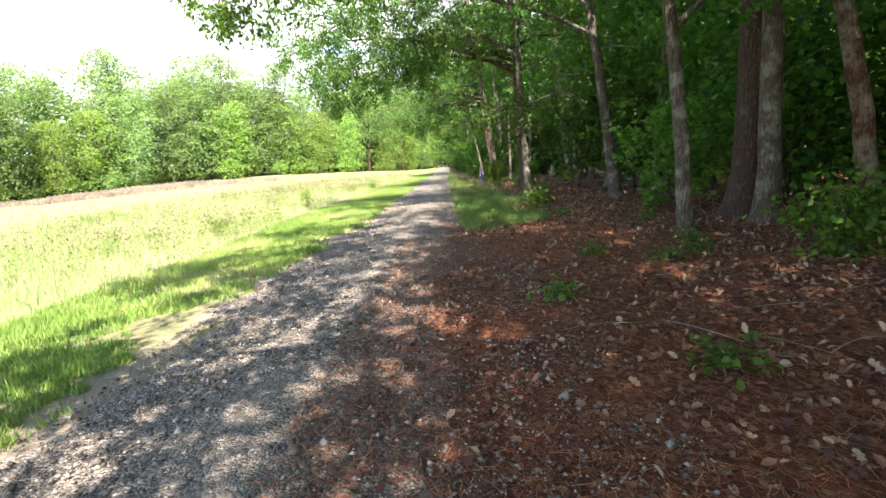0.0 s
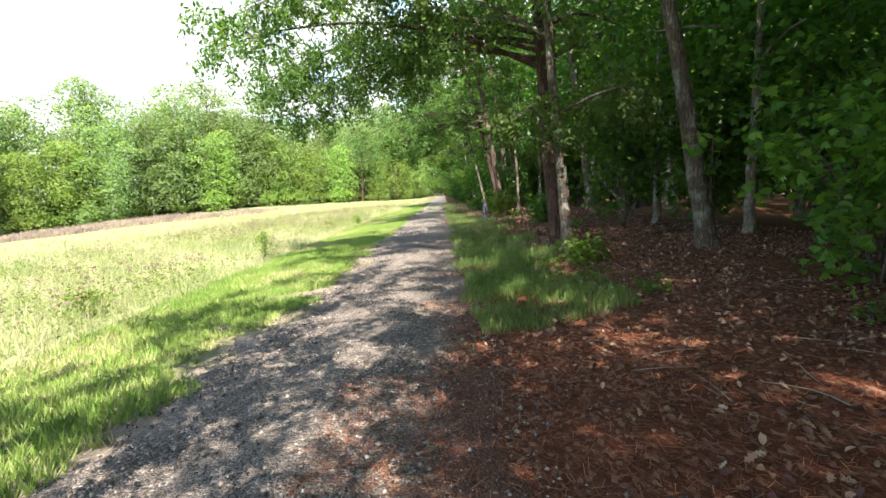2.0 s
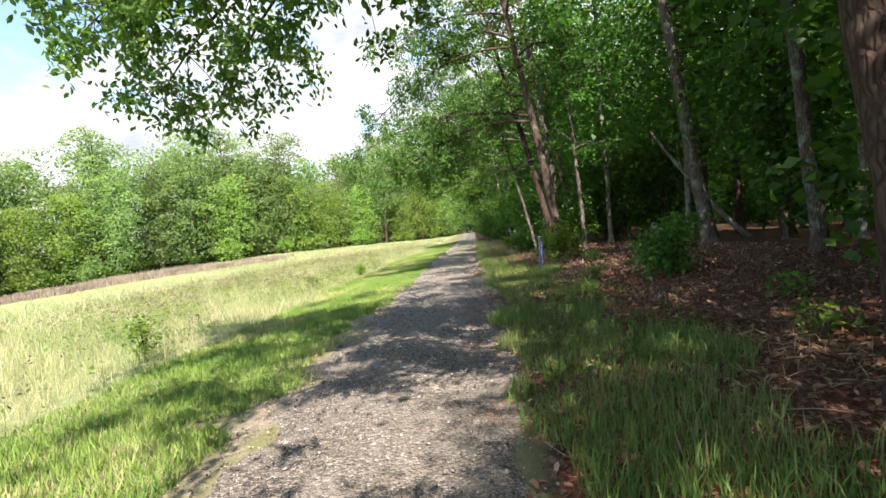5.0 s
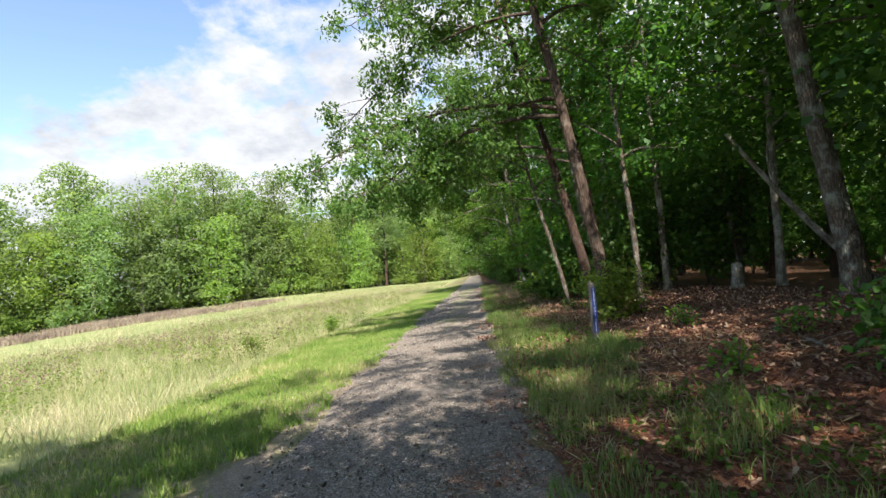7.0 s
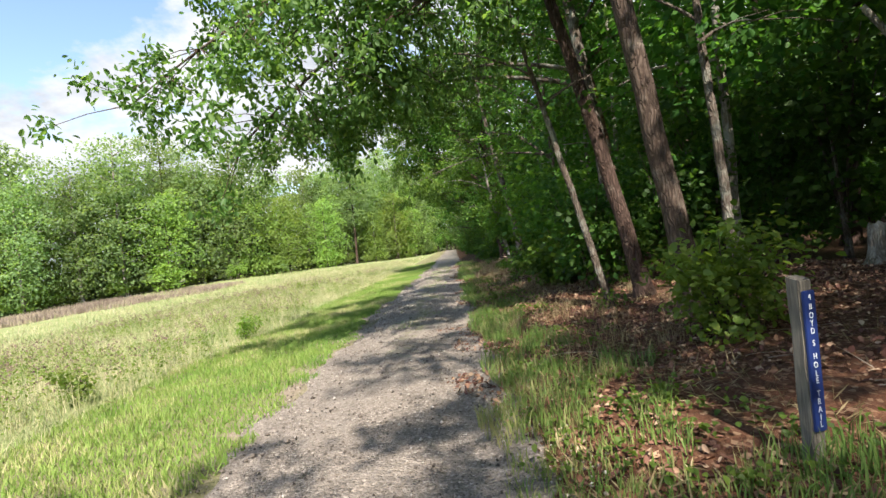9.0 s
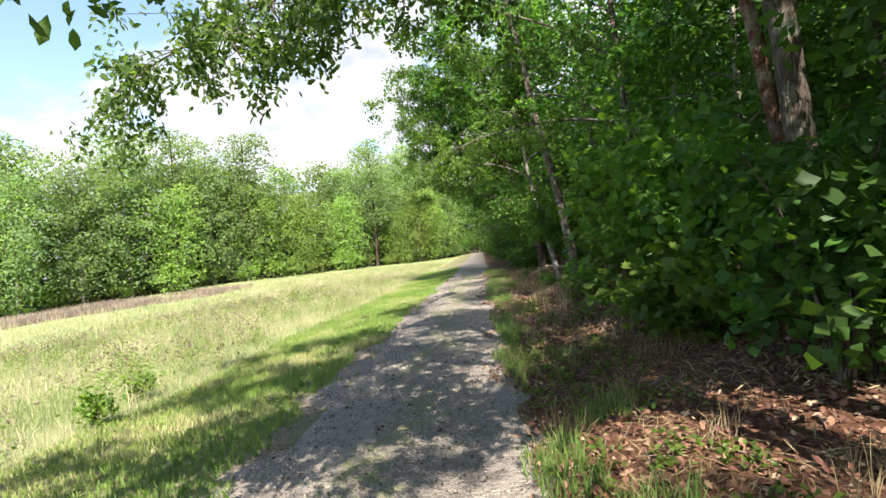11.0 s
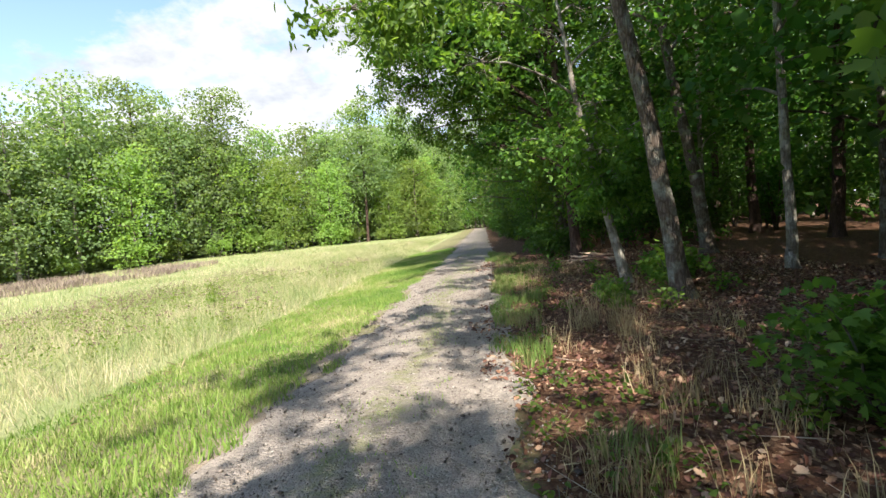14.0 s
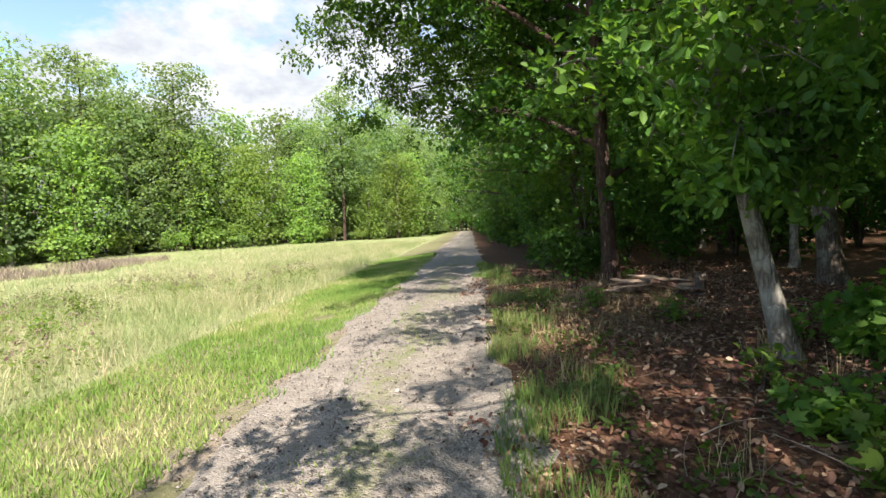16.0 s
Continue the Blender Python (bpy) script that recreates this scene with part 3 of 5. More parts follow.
        m = int(clusters * (1.75 if fixed else 1.0) * (0.6 + np.linalg.norm(e - s) / 5))
        for _ in range(m):
            u = g.uniform(0.22, 1.0) ** 0.8
            p = arc[min(11, int(u * 11.99))]
            away = g.normal(0, spread * (1.25 - 0.5 * u), 3) * (1, 1, 0.75) - (0, 0, 0.3 if fixed else 0.12)
            tip = p + away
            if twigs:
                pieces.append(tube(bezier(p, p + away * 0.5 + (0, 0, 0.1), tip, 3), (0.012, 0.008, 0.004), 3))
            (sprays if fixed else clumps).append(tip)
        part("limb", mesh("limb", *join(pieces), bark, smooth=True), top)
    clumps = np.array(clumps)
    clumps = clumps[g.random(len(clumps)) < 0.68]
    fan = np.repeat(g.normal(0, 0.35, (len(clumps), 3)) * (1, 1, 0), per, 0)
    off = g.normal(0, 1, (len(clumps) * per, 3)) * np.array([0.23, 0.23, 0.085]) * (leaf / 0.13) ** 0.6
    off[:, 2] -= 0.35 * (off[:, :2] ** 2).sum(1) + (off * fan).sum(1)
    at = np.repeat(clumps, per, 0) + off
    if sprays:
        sprays = np.array(sprays)
        hang = np.repeat(sprays, 58, 0) + g.normal(0, 1, (len(sprays) * 58, 3)) * (0.14, 0.14, 0.15)
        part("spray", mesh("spray", *leaves(hang, 0.13, g, 0.85, 0.8, "blade", 0.95, fan_of(sprays, 58, g), 0.6), foliage), top)
    part("crown", mesh("crown", *leaves(at, leaf * 1.08, g, 0.5, 1.1, "blade", 1.45, fan, 0.45), foliage), top)
    return top


def shrub(name, label, x, y, height, width, stems=6, clusters=10, per=22, leaf=0.10, foliage=None, seed=0, shape="plain", droop=0.35, category="shrub", group="", simple=False):
    g = np.random.default_rng(seed)
    top = new(name)
    top.matrix_basis = spot(x, y, 0.02)
    tagged(top, label, category, group)
    clumps, canes = [], []
    for k in range(stems):
        az = k * 2.4 + g.uniform(-0.6, 0.6)
        out = width * 0.5 * g.uniform(0.35, 1.0)
        e = np.array([math.cos(az) * out, math.sin(az) * out, height * g.uniform(0.6, 1.0)])
        arc = bezier(g.normal(0, 0.04, 3) * (1, 1, 0), e * (0.35, 0.35, 0.7), e, 9)
        pieces = [tube(arc[:: 2 if simple else 1], np.linspace(0.010 + 0.006 * height, 0.004, 9)[:: 2 if simple else 1], 4 if simple else 5)]
        for _ in range(clusters):
            p = arc[g.integers(2, 9)]
            tip = p + g.normal(0, 0.16 * width, 3) * (1, 1, 0.7)
            tip[2] = max(tip[2], 0.08)
            clumps.append(tip)
        if simple:
            canes += pieces
        else:
            part("stem", mesh("stem", *join(pieces), BARK_GREY, smooth=True), top)
    clumps = np.array(clumps)
    if simple:
        tagged(part("stemwork", mesh("stemwork", *join(canes), BARK_GREY, smooth=True), top), "thin grey stems hidden among leaves", kind="stuff")
        clumps = clumps[:: 2]
        part("foliage", mesh("foliage", *billows(clumps, np.full(len(clumps), 0.13 * width + 0.06) * g.uniform(0.7, 1.3, len(clumps)), per * 2, leaf, g, 1.5, 0.65), foliage), top)
        return top
    at = np.repeat(clumps, per, 0) + g.normal(0, 0.075 * width ** 0.5 + 0.05, (len(clumps) * per, 3)) * (1, 1, 0.7)
    at[:, 2] = np.maximum(at[:, 2], 0.05)
    part("foliage", mesh("foliage", *leaves(at, leaf, g, droop, 1.0, "blade" if shape == "plain" else shape, 1.35 if shape == "plain" else 1.0, None, 0.5), foliage), top)
    return top


# trees that stand along the edge of the wood, in walking order
EDGE = "trees along the edge of the wood"
OAK_TALL = "tall leaning oak with rough grey bark beside the track"
tree("young_tree", "slender grey-barked young tree leaning over pine needles", 4.04, 8.3, 11, 0.115, (-0.16, 0.02), 0.12, (0.28, 1), 2.2, 9, (), 8, 30, 0.12, 0.45, BARK_GREY, LEAF_DARK, 11, group=EDGE)
tree("old_pine", "thick old pine trunk with dark furrowed bark", 5.62, 9.4, 20, 0.31, (-0.01, 0.0), 0.05, (0.42, 1), 4.0, 12, (), 9, 34, 0.15, 0.6, BARK_DARK, LEAF_DARK, 12, group=EDGE)
old_oak = tree("oak_tree", "grey-barked oak standing close to a thick pine", 5.5, 8.55, 15, 0.18, (-0.065, 0.0), -0.05, (0.42, 1), 3.2, 7, ((5.0, -9.6, 1.5, 4.6), (5.6, -8.4, 4.0, 5.2)), 17, 56, 0.135, 0.66, BARK_GREY, LEAF_OAK, 13, group=EDGE)
tree("pine_tree", "reddish flaking trunk leaning towards the track", 7.6, 8.8, 14, 0.17, (-0.26, 0.02), 0.1, (0.55, 1), 3.2, 9, (), 9, 34, 0.14, 0.55, BARK_RED, LEAF_DARK, 14, group=EDGE)
tree("oak_tree", "leaning grey oak with a flared foot in brown litter", 5.32, 15.55, 14, 0.165, (-0.20, 0.03), 0.5, (0.42, 1), 3.4, 9, ((4.8, -9.4, 1.5, 5.2), (5.6, -8.2, -1.0, 6.2)), 13, 56, 0.135, 0.66, BARK_GREY, LEAF_OAK, 15, group=EDGE)
tree("young_tree", "straight slender grey trunk above broad low leaves", 2.76, 16.4, 10.5, 0.12, (-0.085, 0.0), 0.05, (0.36, 1), 2.6, 10, ((4.6, -6.6, 2.2, 6.2), (2.7, -1.0, -0.9, 3.2), (3.0, 1.3, -0.8, 3.3)), 9, 34, 0.13, 0.45, BARK_GREY, LEAF_OAK, 16, group=EDGE)
tree("oak_tree", "forked oak with dark grey bark leaning to the light", 3.06, 18.4, 15, 0.18, (-0.085, -0.02), 0.1, (0.33, 1), 4.0, 12, ((4.4, -8.4, 1.0, 5.4), (5.2, -7.6, 3.6, 5.0), (4.6, -8.0, 5.2, 4.2), (4.8, -8.6, 4.4, 5.2), (5.0, -7.2, 5.8, 4.4)), 14, 56, 0.135, 0.66, BARK_DARK, LEAF_OAK, 17, group=EDGE)
# the four given limbs are added high up to shade the litter ahead
tree("oak_tree", OAK_TALL, 7.7, 26.3, 15, 0.16, (-0.11, -0.03), 0.1, (0.42, 1), 3.6, 10, ((7.5, -5.0, -1.5, 9.0), (8.5, -4.0, -0.5, 10.5), (6.8, -5.6, 0.5, 8.2), (8.0, -4.6, -3.0, 9.6)), 15, 56, 0.135, 0.66, BARK_GREY, LEAF_OAK, 18, group=EDGE)
tree("oak_tree", "big leaning oak whose long limb arches over the track", 3.62, 34.4, 16, 0.165, (-0.17, -0.02), 0.12, (0.45, 1), 3.2, 9, ((5.4, -8.6, 1.4, 4.3), (8.0, -7.4, 2.6, 6.2), (6.2, -5.6, 1.0, 4.9), (9.2, -6.4, 0.4, 8.4), (5.2, -6.8, 1.3, 3.5), (5.7, -5.2, 2.2, 4.2)), 17, 56, 0.135, 0.66, BARK_BROWN, LEAF_OAK, 19, group=EDGE)
tree("young_tree", "thin bare-stemmed sapling leaning out of the thicket", 2.95, 36.1, 8, 0.06, (-0.22, 0.05), 0.1, (0.45, 1), 1.6, 7, (), 8, 26, 0.12, 0.4, BARK_GREY, LEAF_DARK, 20, group=EDGE)
tree("oak_tree", "second leaning oak trunk rising out of dense shrubs", 3.75, 36.6, 12, 0.15, (-0.235, 0.0), 0.1, (0.6, 1), 2.2, 7, (), 9, 40, 0.135, 0.6, BARK_DARK, LEAF_OAK, 31, group=EDGE)
tree("oak_tree", "thick leaning oak trunk in deep shade", 8.0, 31.9, 16, 0.24, (-0.145, 0.0), 0.1, (0.45, 1), 3.8, 11, (), 13, 44, 0.135, 0.6, BARK_GREY, LEAF_DARK, 32, group=EDGE)
tree("young_tree", "straight slender grey sapling behind a leafy shrub", 4.7, 35.2, 9, 0.075, (-0.06, 0.0), 0.1, (0.4, 1), 2.0, 9, (), 9, 34, 0.12, 0.45, BARK_GREY, LEAF_DARK, 33, group=EDGE)
tree("oak_tree", OAK_TALL, 5.0, 41.0, 16, 0.2, (-0.12, -0.02), 0.1, (0.5, 1), 3.2, 9, ((5.2, -9.8, 0.6, 4.4), (5.6, -8.0, 0.0, 4.8)), 16, 56, 0.135, 0.66, BARK_GREY, LEAF_OAK, 21, group=EDGE)
# its given limbs are added above the view to shade the litter beyond
tree("pine_tree", "reddish forked trunk leaning out of dense maple leaves", 5.9, 43.0, 13, 0.15, (-0.16, 0.0), 0.3, (0.45, 1), 3.0, 10, ((7.0, -2.6, -1.5, 8.5), (7.5, 0.5, -2.0, 9.0), (6.5, -1.2, 0.8, 7.4)), 12, 56, 0.135, 0.66, BARK_RED, LEAF_DARK, 22, group=EDGE)
tree("maple_tree", "leafy maple spreading bright leaves over the track", 5.5, 50.0, 13, 0.16, (-0.05, 0.0), 0.1, (0.25, 1), 2.7, 12, ((5.0, -6.6, 0.2, 4.5),), 11, 40, 0.14, 0.5, BARK_GREY, LEAF_MAPLE, 23, group=EDGE)
tree("oak_tree", "leaning grey trunk with a dark split side", 3.97, 52.9, 15, 0.165, (-0.165, 0.0), 0.05, (0.55, 1), 2.4, 8, (), 11, 56, 0.135, 0.66, BARK_GREY, LEAF_OAK, 24, group=EDGE)
tree("young_tree", "crooked pale lichened trunk with a swollen foot", 3.66, 55.3, 7.5, 0.098, (-0.19, 0.05), -0.3, (0.24, 1), 1.7, 10, ((2.0, -0.8, -0.3, 2.5), (2.2, 0.3, -0.6, 2.7), (2.6, -0.9, -0.5, 3.3), (2.8, 0.4, -0.6, 3.6)), 13, 34, 0.13, 0.45, BARK_PALE, LEAF_MAPLE, 25, group=EDGE)
tree("oak_tree", OAK_TALL, 7.65, 60.3, 15, 0.21, (-0.155, 0.0), 0.05, (0.4, 1), 3.6, 11, (), 9, 34, 0.14, 0.5, BARK_GREY, LEAF_DARK, 26, group=EDGE)
tree("dark_tree", "broad dark-leaved tree standing close to the track", 3.9, 62.6, 15, 0.19, (-0.05, 0.0), 0.05, (0.14, 1), 3.7, 19, (), 30, 48, 0.17, 0.75, BARK_DARK, LEAF_DARK, 27, group=EDGE)
tree("maple_tree", "tall maple spreading sunlit leaves over the track", 4.3, 66.6, 16, 0.2, (-0.09, -0.02), 0.05, (0.3, 1), 5.0, 14, ((6.5, -7.6, -2.5, 7.0), (7.5, -7.8, -3.5, 9.2), (8.5, -7.2, -2.0, 11.2), (5.5, -6.8, -0.5, 5.6), (7.0, -7.0, -4.0, 8.0), (9.5, -7.5, -3.0, 12.5)), 22, 46, 0.16, 0.8, BARK_GREY, LEAF_MAPLE, 30, group=EDGE)
oak = tree("oak_tree", "tall oak with a full crown beside the track", 4.6, 71.5, 16, 0.2, (-0.05, 0.0), 0.05, (0.12, 1), 4.6, 34, (), 16, 75, 0.25, 0.8, BARK_GREY, LEAF_OAK, 28, 0.45, EDGE, True, False)
maple = tree("maple_tree", "tall maple with sunlit foliage beside the track", 4.0, 75.0, 14, 0.2, (-0.05, 0.0), 0.05, (0.10, 1), 4.4, 34, (), 16, 75, 0.25, 0.8, BARK_GREY, LEAF_MAPLE, 29, 0.45, EDGE, True, False)
for k, along in enumerate(np.arange(80, 170, 5.5)):
    at = 4.3 + 0.02 * (along - 76) + rng.uniform(-0.8, 0.8)
    copy_thing(maple if k % 2 else oak, spot(at, along, 0.05, rng.uniform(-35, 35)))

# the inner wood
INNER = "trees inside the wood"
inner = [tree("wood_tree", "dark wood tree among dense undergrowth", 11.4, 33.4, 17, 0.22, (-0.05, 0.0), 0.1, (0.30, 1), 4.8, 27, (), 13, 84, 0.25, 0.9, BARK_DARK, LEAF_DARK, 41, 0.0, INNER, True, False),
         tree("wood_tree", "slim grey wood tree with a high crown", 10.5, 28.8, 15, 0.11, (0.02, 0.0), 0.1, (0.28, 1), 4.4, 27, (), 13, 84, 0.24, 0.9, BARK_PALE, LEAF_DARK, 42, 0.0, INNER, True, False),
         tree("wood_tree", "slender wood tree in deep shade", 9.6, 18.0, 13, 0.12, (-0.04, 0.03), 0.15, (0.2, 1), 4.2, 27, (), 13, 84, 0.24, 0.9, BARK_GREY, LEAF_DARK, 43, 0.0, INNER, True, False)]
taken = ((11.4, 33.4), (10.5, 28.8), (9.6, 18), (7.6, 8.8), (7.65, 60.3), (8.0, 31.9), (7.7, 36.2), (5.35, 9.3), (5.9, 43))
spots = []
for along in np.arange(-14, 150, 5.8):
    for lane in (9.8, 14.5, 21):
        px, py = lane + rng.uniform(-1.5, 1.5), along + rng.uniform(-2.1, 2.1)
        if min((px - a) ** 2 + (py - b) ** 2 for a, b in taken) > 4.0:
            spots.append((px, py, lane))
for k, (px, py, lane) in enumerate(spots):
    ob = copy_thing(inner[1 + k % 2 if lane < 12 else k % 3], spot(px, py, 0.05, rng.uniform(0, 360)))
    size = rng.uniform(0.85, 1.15)
    ob.scale = (size, size, size)
# unseen trees added behind the start of the walk to shade track and litter
for px, py in ((3.2, -5.2), (2.7, -10.5), (7.4, -3), (8.2, 3.0), (4.6, -8), (7.4, -13), (4.2, -14)):
    copy_thing(inner[0], spot(px, py, 0.05, rng.uniform(0, 360)))
# oak copies added out of view so their long limbs shade the track
for px, py, turn in ((5.2, -3.4, 8), (5.7, -1.7, 2), (5.0, 1.6, -6), (5.3, 4.6, 4), (5.6, -8.0, 20)):
    copy_thing(old_oak, spot(px, py, 0.05, turn))
# slim trees added along the edge so their high crowns shade the litter
for px, py in ((9.0, 13.4), (7.2, 47.5), (7.4, 17.6), (7.2, 22.2), (9.8, 26.6), (6.6, 38.4), (7.0, 50.6), (7.3, 55.4), (6.6, 5.0), (7.6, -0.6)):
    copy_thing(inner[1], spot(px, py, 0.05, rng.uniform(0, 360)))
# the deep wood
deep = tree("deep_wood_tree", "leafy tree deep inside the wood", 29, -44, 19, 0.16, (0, 0), 0.1, (0.02, 1), 5.4, 26, (), 15, 52, 0.62, 1.2, BARK_DARK, LEAF_DARK, 44, 0.0, INNER, True, False)
for along in np.arange(-40, 165, 4.4):
    copy_thing(deep, spot(29 + rng.uniform(-1.5, 1.5), along, 0.05, rng.uniform(0, 360)))
for across in np.arange(-14, 34, 4.0):
    copy_thing(deep, spot(across, 172 + rng.uniform(-1.5, 1.5), 0.05, rng.uniform(0, 360)))

# undergrowth in the wood
under_g = "undergrowth in the wood"
bushes = [shrub("shrub", "dense dark-leaved shrub in the undergrowth", 3.7, 38.8, 2.2, 2.2, 7, 17, 16, 0.15, LEAF_DARK, 51, group=under_g, simple=True),
          shrub("shrub", "tall leggy shrub in the undergrowth", 5.2, 38.6, 3.2, 2.4, 7, 17, 16, 0.16, LEAF_DARK, 52, group=under_g, simple=True),
          shrub("shrub", "low leafy shrub in the undergrowth", 3.0, 63.4, 1.5, 1.9, 6, 16, 16, 0.14, LEAF_DARK, 53, group=under_g, simple=True),
          shrub("sapling", "tall leafy sapling in the shade of the wood", 6.6, 39.4, 5.4, 3.4, 7, 20, 17, 0.20, LEAF_DARK, 54, group=under_g, simple=True),
          shrub("sapling", "tall sapling with bright leaves at the wood edge", 4.2, 66.0, 5.6, 3.2, 8, 18, 18, 0.18, LEAF_MAPLE, 55, group=under_g, simple=True)]
for along in np.arange(-10, 150, 3.0):
    for lane, across in enumerate((3.3, 5.6, 9.6, 14.5, 21.0)):
        px, py = across + rng.uniform(-0.5, 1.2), along + rng.uniform(-1.4, 1.4)
        if lane == 0 and not (37 < py < 39.8 or py > 64):
            continue
        if lane == 1 and not (42.5 < py < 50 or py > 63.5):
            continue
        if lane == 2 and (py < 36 and rng.random() < 0.6 or 50 < py < 62):
            continue
        k = rng.choice(5, p=((0.3, 0.3, 0.25, 0.0, 0.15), (0.1, 0.3, 0, 0.35, 0.25), (0.1, 0.2, 0, 0.7, 0), (0, 0.2, 0, 0.8, 0), (0, 0.1, 0, 0.9, 0), (0, 0, 0, 1, 0))[lane])
        ob = copy_thing(bushes[k], spot(px, py, 0.03, rng.uniform(0, 360)))
        size = rng.uniform(0.75, 1.2)
        ob.scale = (size, size, size)

for px, py in ((7.6, 12.9), (7.0, 18.6), (8.0, 15.6), (8.2, 20.6), (7.4, 11.0), (5.6, 20.8)):
    copy_thing(bushes[3], spot(px, py, 0.03, rng.uniform(0, 360)))
for px, py in ((1.6, 163), (3.4, 166), (-0.4, 165.5), (-2.8, 162), (-5.0, 160), (0.8, 167), (5.2, 164)):
    copy_thing(bushes[4], spot(px, py, 0.03, rng.uniform(0, 360)))
shrub("maple_sapling", "maple sapling with drooping lobed leaves beside dark trunks", 5.3, 11.6, 2.6, 2.6, 9, 12, 16, 0.15, LEAF_MAPLE, 61, "lobed", 0.6)
shrub("shrub", "bright green leafy shrub at the edge of the litter", 4.55, 5.5, 0.85, 1.1, 7, 11, 20, 0.085, LEAF_MAPLE, 62)
# stands in shade; the brighter leaf colour imitates sun on its top
shrub("shrub", "leafy shrub at the foot of an oak, sunlight put into its leaf colour", 3.3, 33.0, 1.25, 1.3, 8, 13, 20, 0.10, LEAF_YELLOW, 63)
shrub("low_plant", "patch of broad low green leaves at a trunk foot", 2.95, 15.7, 0.35, 1.0, 8, 5, 7, 0.15, LEAF_MAPLE, 64, "plain", 0.1, "plant")
shrub("shrub", "dark leafy shrub standing in leaf litter", 4.15, 25.6, 1.15, 1.2, 7, 12, 20, 0.11, LEAF_DARK, 65)
LOW = "maple saplings beside the track"
shrub("maple_sapling", "maple sapling with broad lobed leaves hanging beside the track", 3.6, 43.0, 3.6, 2.6, 10, 14, 20, 0.19, LEAF_MAPLE, 66, "lobed", 0.7, group=LOW)
shrub("maple_sapling", "low maple sapling with broad bright lobed leaves", 3.35, 41.6, 1.15, 1.7, 10, 10, 15, 0.20, LEAF_MAPLE, 67, "lobed", 0.5, group=LOW)
shrub("maple_sapling", "maple sapling with layered lobed leaves over litter", 3.9, 46.2, 3.8, 2.6, 10, 14, 20, 0.19, LEAF_MAPLE, 68, "lobed", 0.7, group=LOW)
shrub("maple_sapling", "low maple seedling with lobed leaves in brown litter", 2.85, 53.6, 0.3, 0.55, 4, 5, 8, 0.13, LEAF_MAPLE, 71, "lobed", 0.4, group=LOW)
shrub("maple_sapling", "low maple seedling with lobed leaves in brown litter", 2.75, 52.7, 0.25, 0.5, 4, 5, 8, 0.12, LEAF_MAPLE, 72, "lobed", 0.4, group=LOW)
shrub("maple_sapling", "small maple sapling growing in brown litter", 4.6, 55.3, 0.7, 0.9, 6, 8, 12, 0.15, LEAF_MAPLE, 69, "lobed", 0.5, group=LOW)
shrub("maple_sapling", "small bright maple sapling at a pale trunk foot", 4.1, 54.0, 0.8, 0.9, 6, 6, 10, 0.13, LEAF_MAPLE, 70, "lobed", 0.4, group=LOW)

shrub("maple_sapling", "bushy maple sapling at the edge of the litter", 3.2, 47.5, 0.95, 1.1, 8, 9, 13, 0.11, LEAF_MAPLE, 73, "lobed", 0.4, group=LOW)

# ---- the far treeline across the meadow ----
FAR = "trees across the meadow"
far = [tree("meadow_tree", "full-crowned broadleaf tree across the meadow", -41, 110, 21, 0.28, (0, 0), 0.1, (0.10, 1), 5.6, 32, (), 24, 110, 0.40, 1.0, BARK_PALE, LEAF_FAR_HAZED, 81, 0.0, FAR, True, False),
       tree("meadow_tree", "tall open-crowned tree across the meadow", -36, 113, 24, 0.26, (0, 0), 0.1, (0.26, 1), 5.8, 27, (), 21, 110, 0.40, 0.9, BARK_DARK, LEAF_FAR_HAZED, 82, 0.0, FAR, True, False),
       tree("meadow_tree", "rounded yellow-green tree at the meadow edge", -29, 118, 14, 0.2, (0, 0), 0.1, (0.03, 1), 4.8, 26, (), 20, 100, 0.36, 0.9, BARK_GREY, LEAF_BRIGHT_HAZED, 83, 0.0, FAR, True, False)]
back_tree = tree("deep_meadow_tree", "leafy tree in the wood behind the meadow edge", -45, 116, 20, 0.2, (0, 0), 0.1, (0.02, 1), 6.0, 26, (), 18, 64, 0.6, 1.2, BARK_DARK, LEAF_FAR_HAZED, 84, 0.0, FAR, True, False)
LINE = np.array([(-110, 20), (-93, 42), (-75, 62), (-62, 80), (-50, 98), (-41, 109.5), (-30, 117), (-20, 124), (-11, 138), (-6.5, 158), (-4.5, 185)], float)
run = np.concatenate([[0], np.cumsum(np.linalg.norm(np.diff(LINE, axis=0), axis=1))])
for row in range(3):
    for s in np.arange(0, run[-1], (6.4, 6.0, 5.2)[row]):
        s += rng.uniform(-1.6, 1.6)
        px, py = np.interp(s, run, LINE[:, 0]), np.interp(s, run, LINE[:, 1])
        px, py = px - row * 3.8 + rng.uniform(-1.2, 1.2), py + row * 4.4 + rng.uniform(-1.2, 1.2)
        k = rng.choice(3, p=((0.5, 0.2, 0.3), (0.55, 0.45, 0.0), (1, 0, 0))[row])
        ob = copy_thing(back_tree if row == 2 else far[k], spot(px, py, 0.1, rng.uniform(0, 360)))
        size = rng.uniform(0.74, 1.15) * (1.06 if k == 1 else 1.0)
        ob.scale = (size, size, size)
fringe = [shrub("edge_shrub", "bushy bright shrub along the meadow edge", -33, 114, 3.0, 3.6, 6, 14, 13, 0.27, LEAF_BRIGHT_HAZED, 91, group=FAR, simple=True), shrub("edge_shrub", "bushy green shrub along the meadow edge", -45, 104, 3.6, 4.0, 6, 15, 13, 0.28, LEAF_FAR_HAZED, 92, group=FAR, simple=True)]
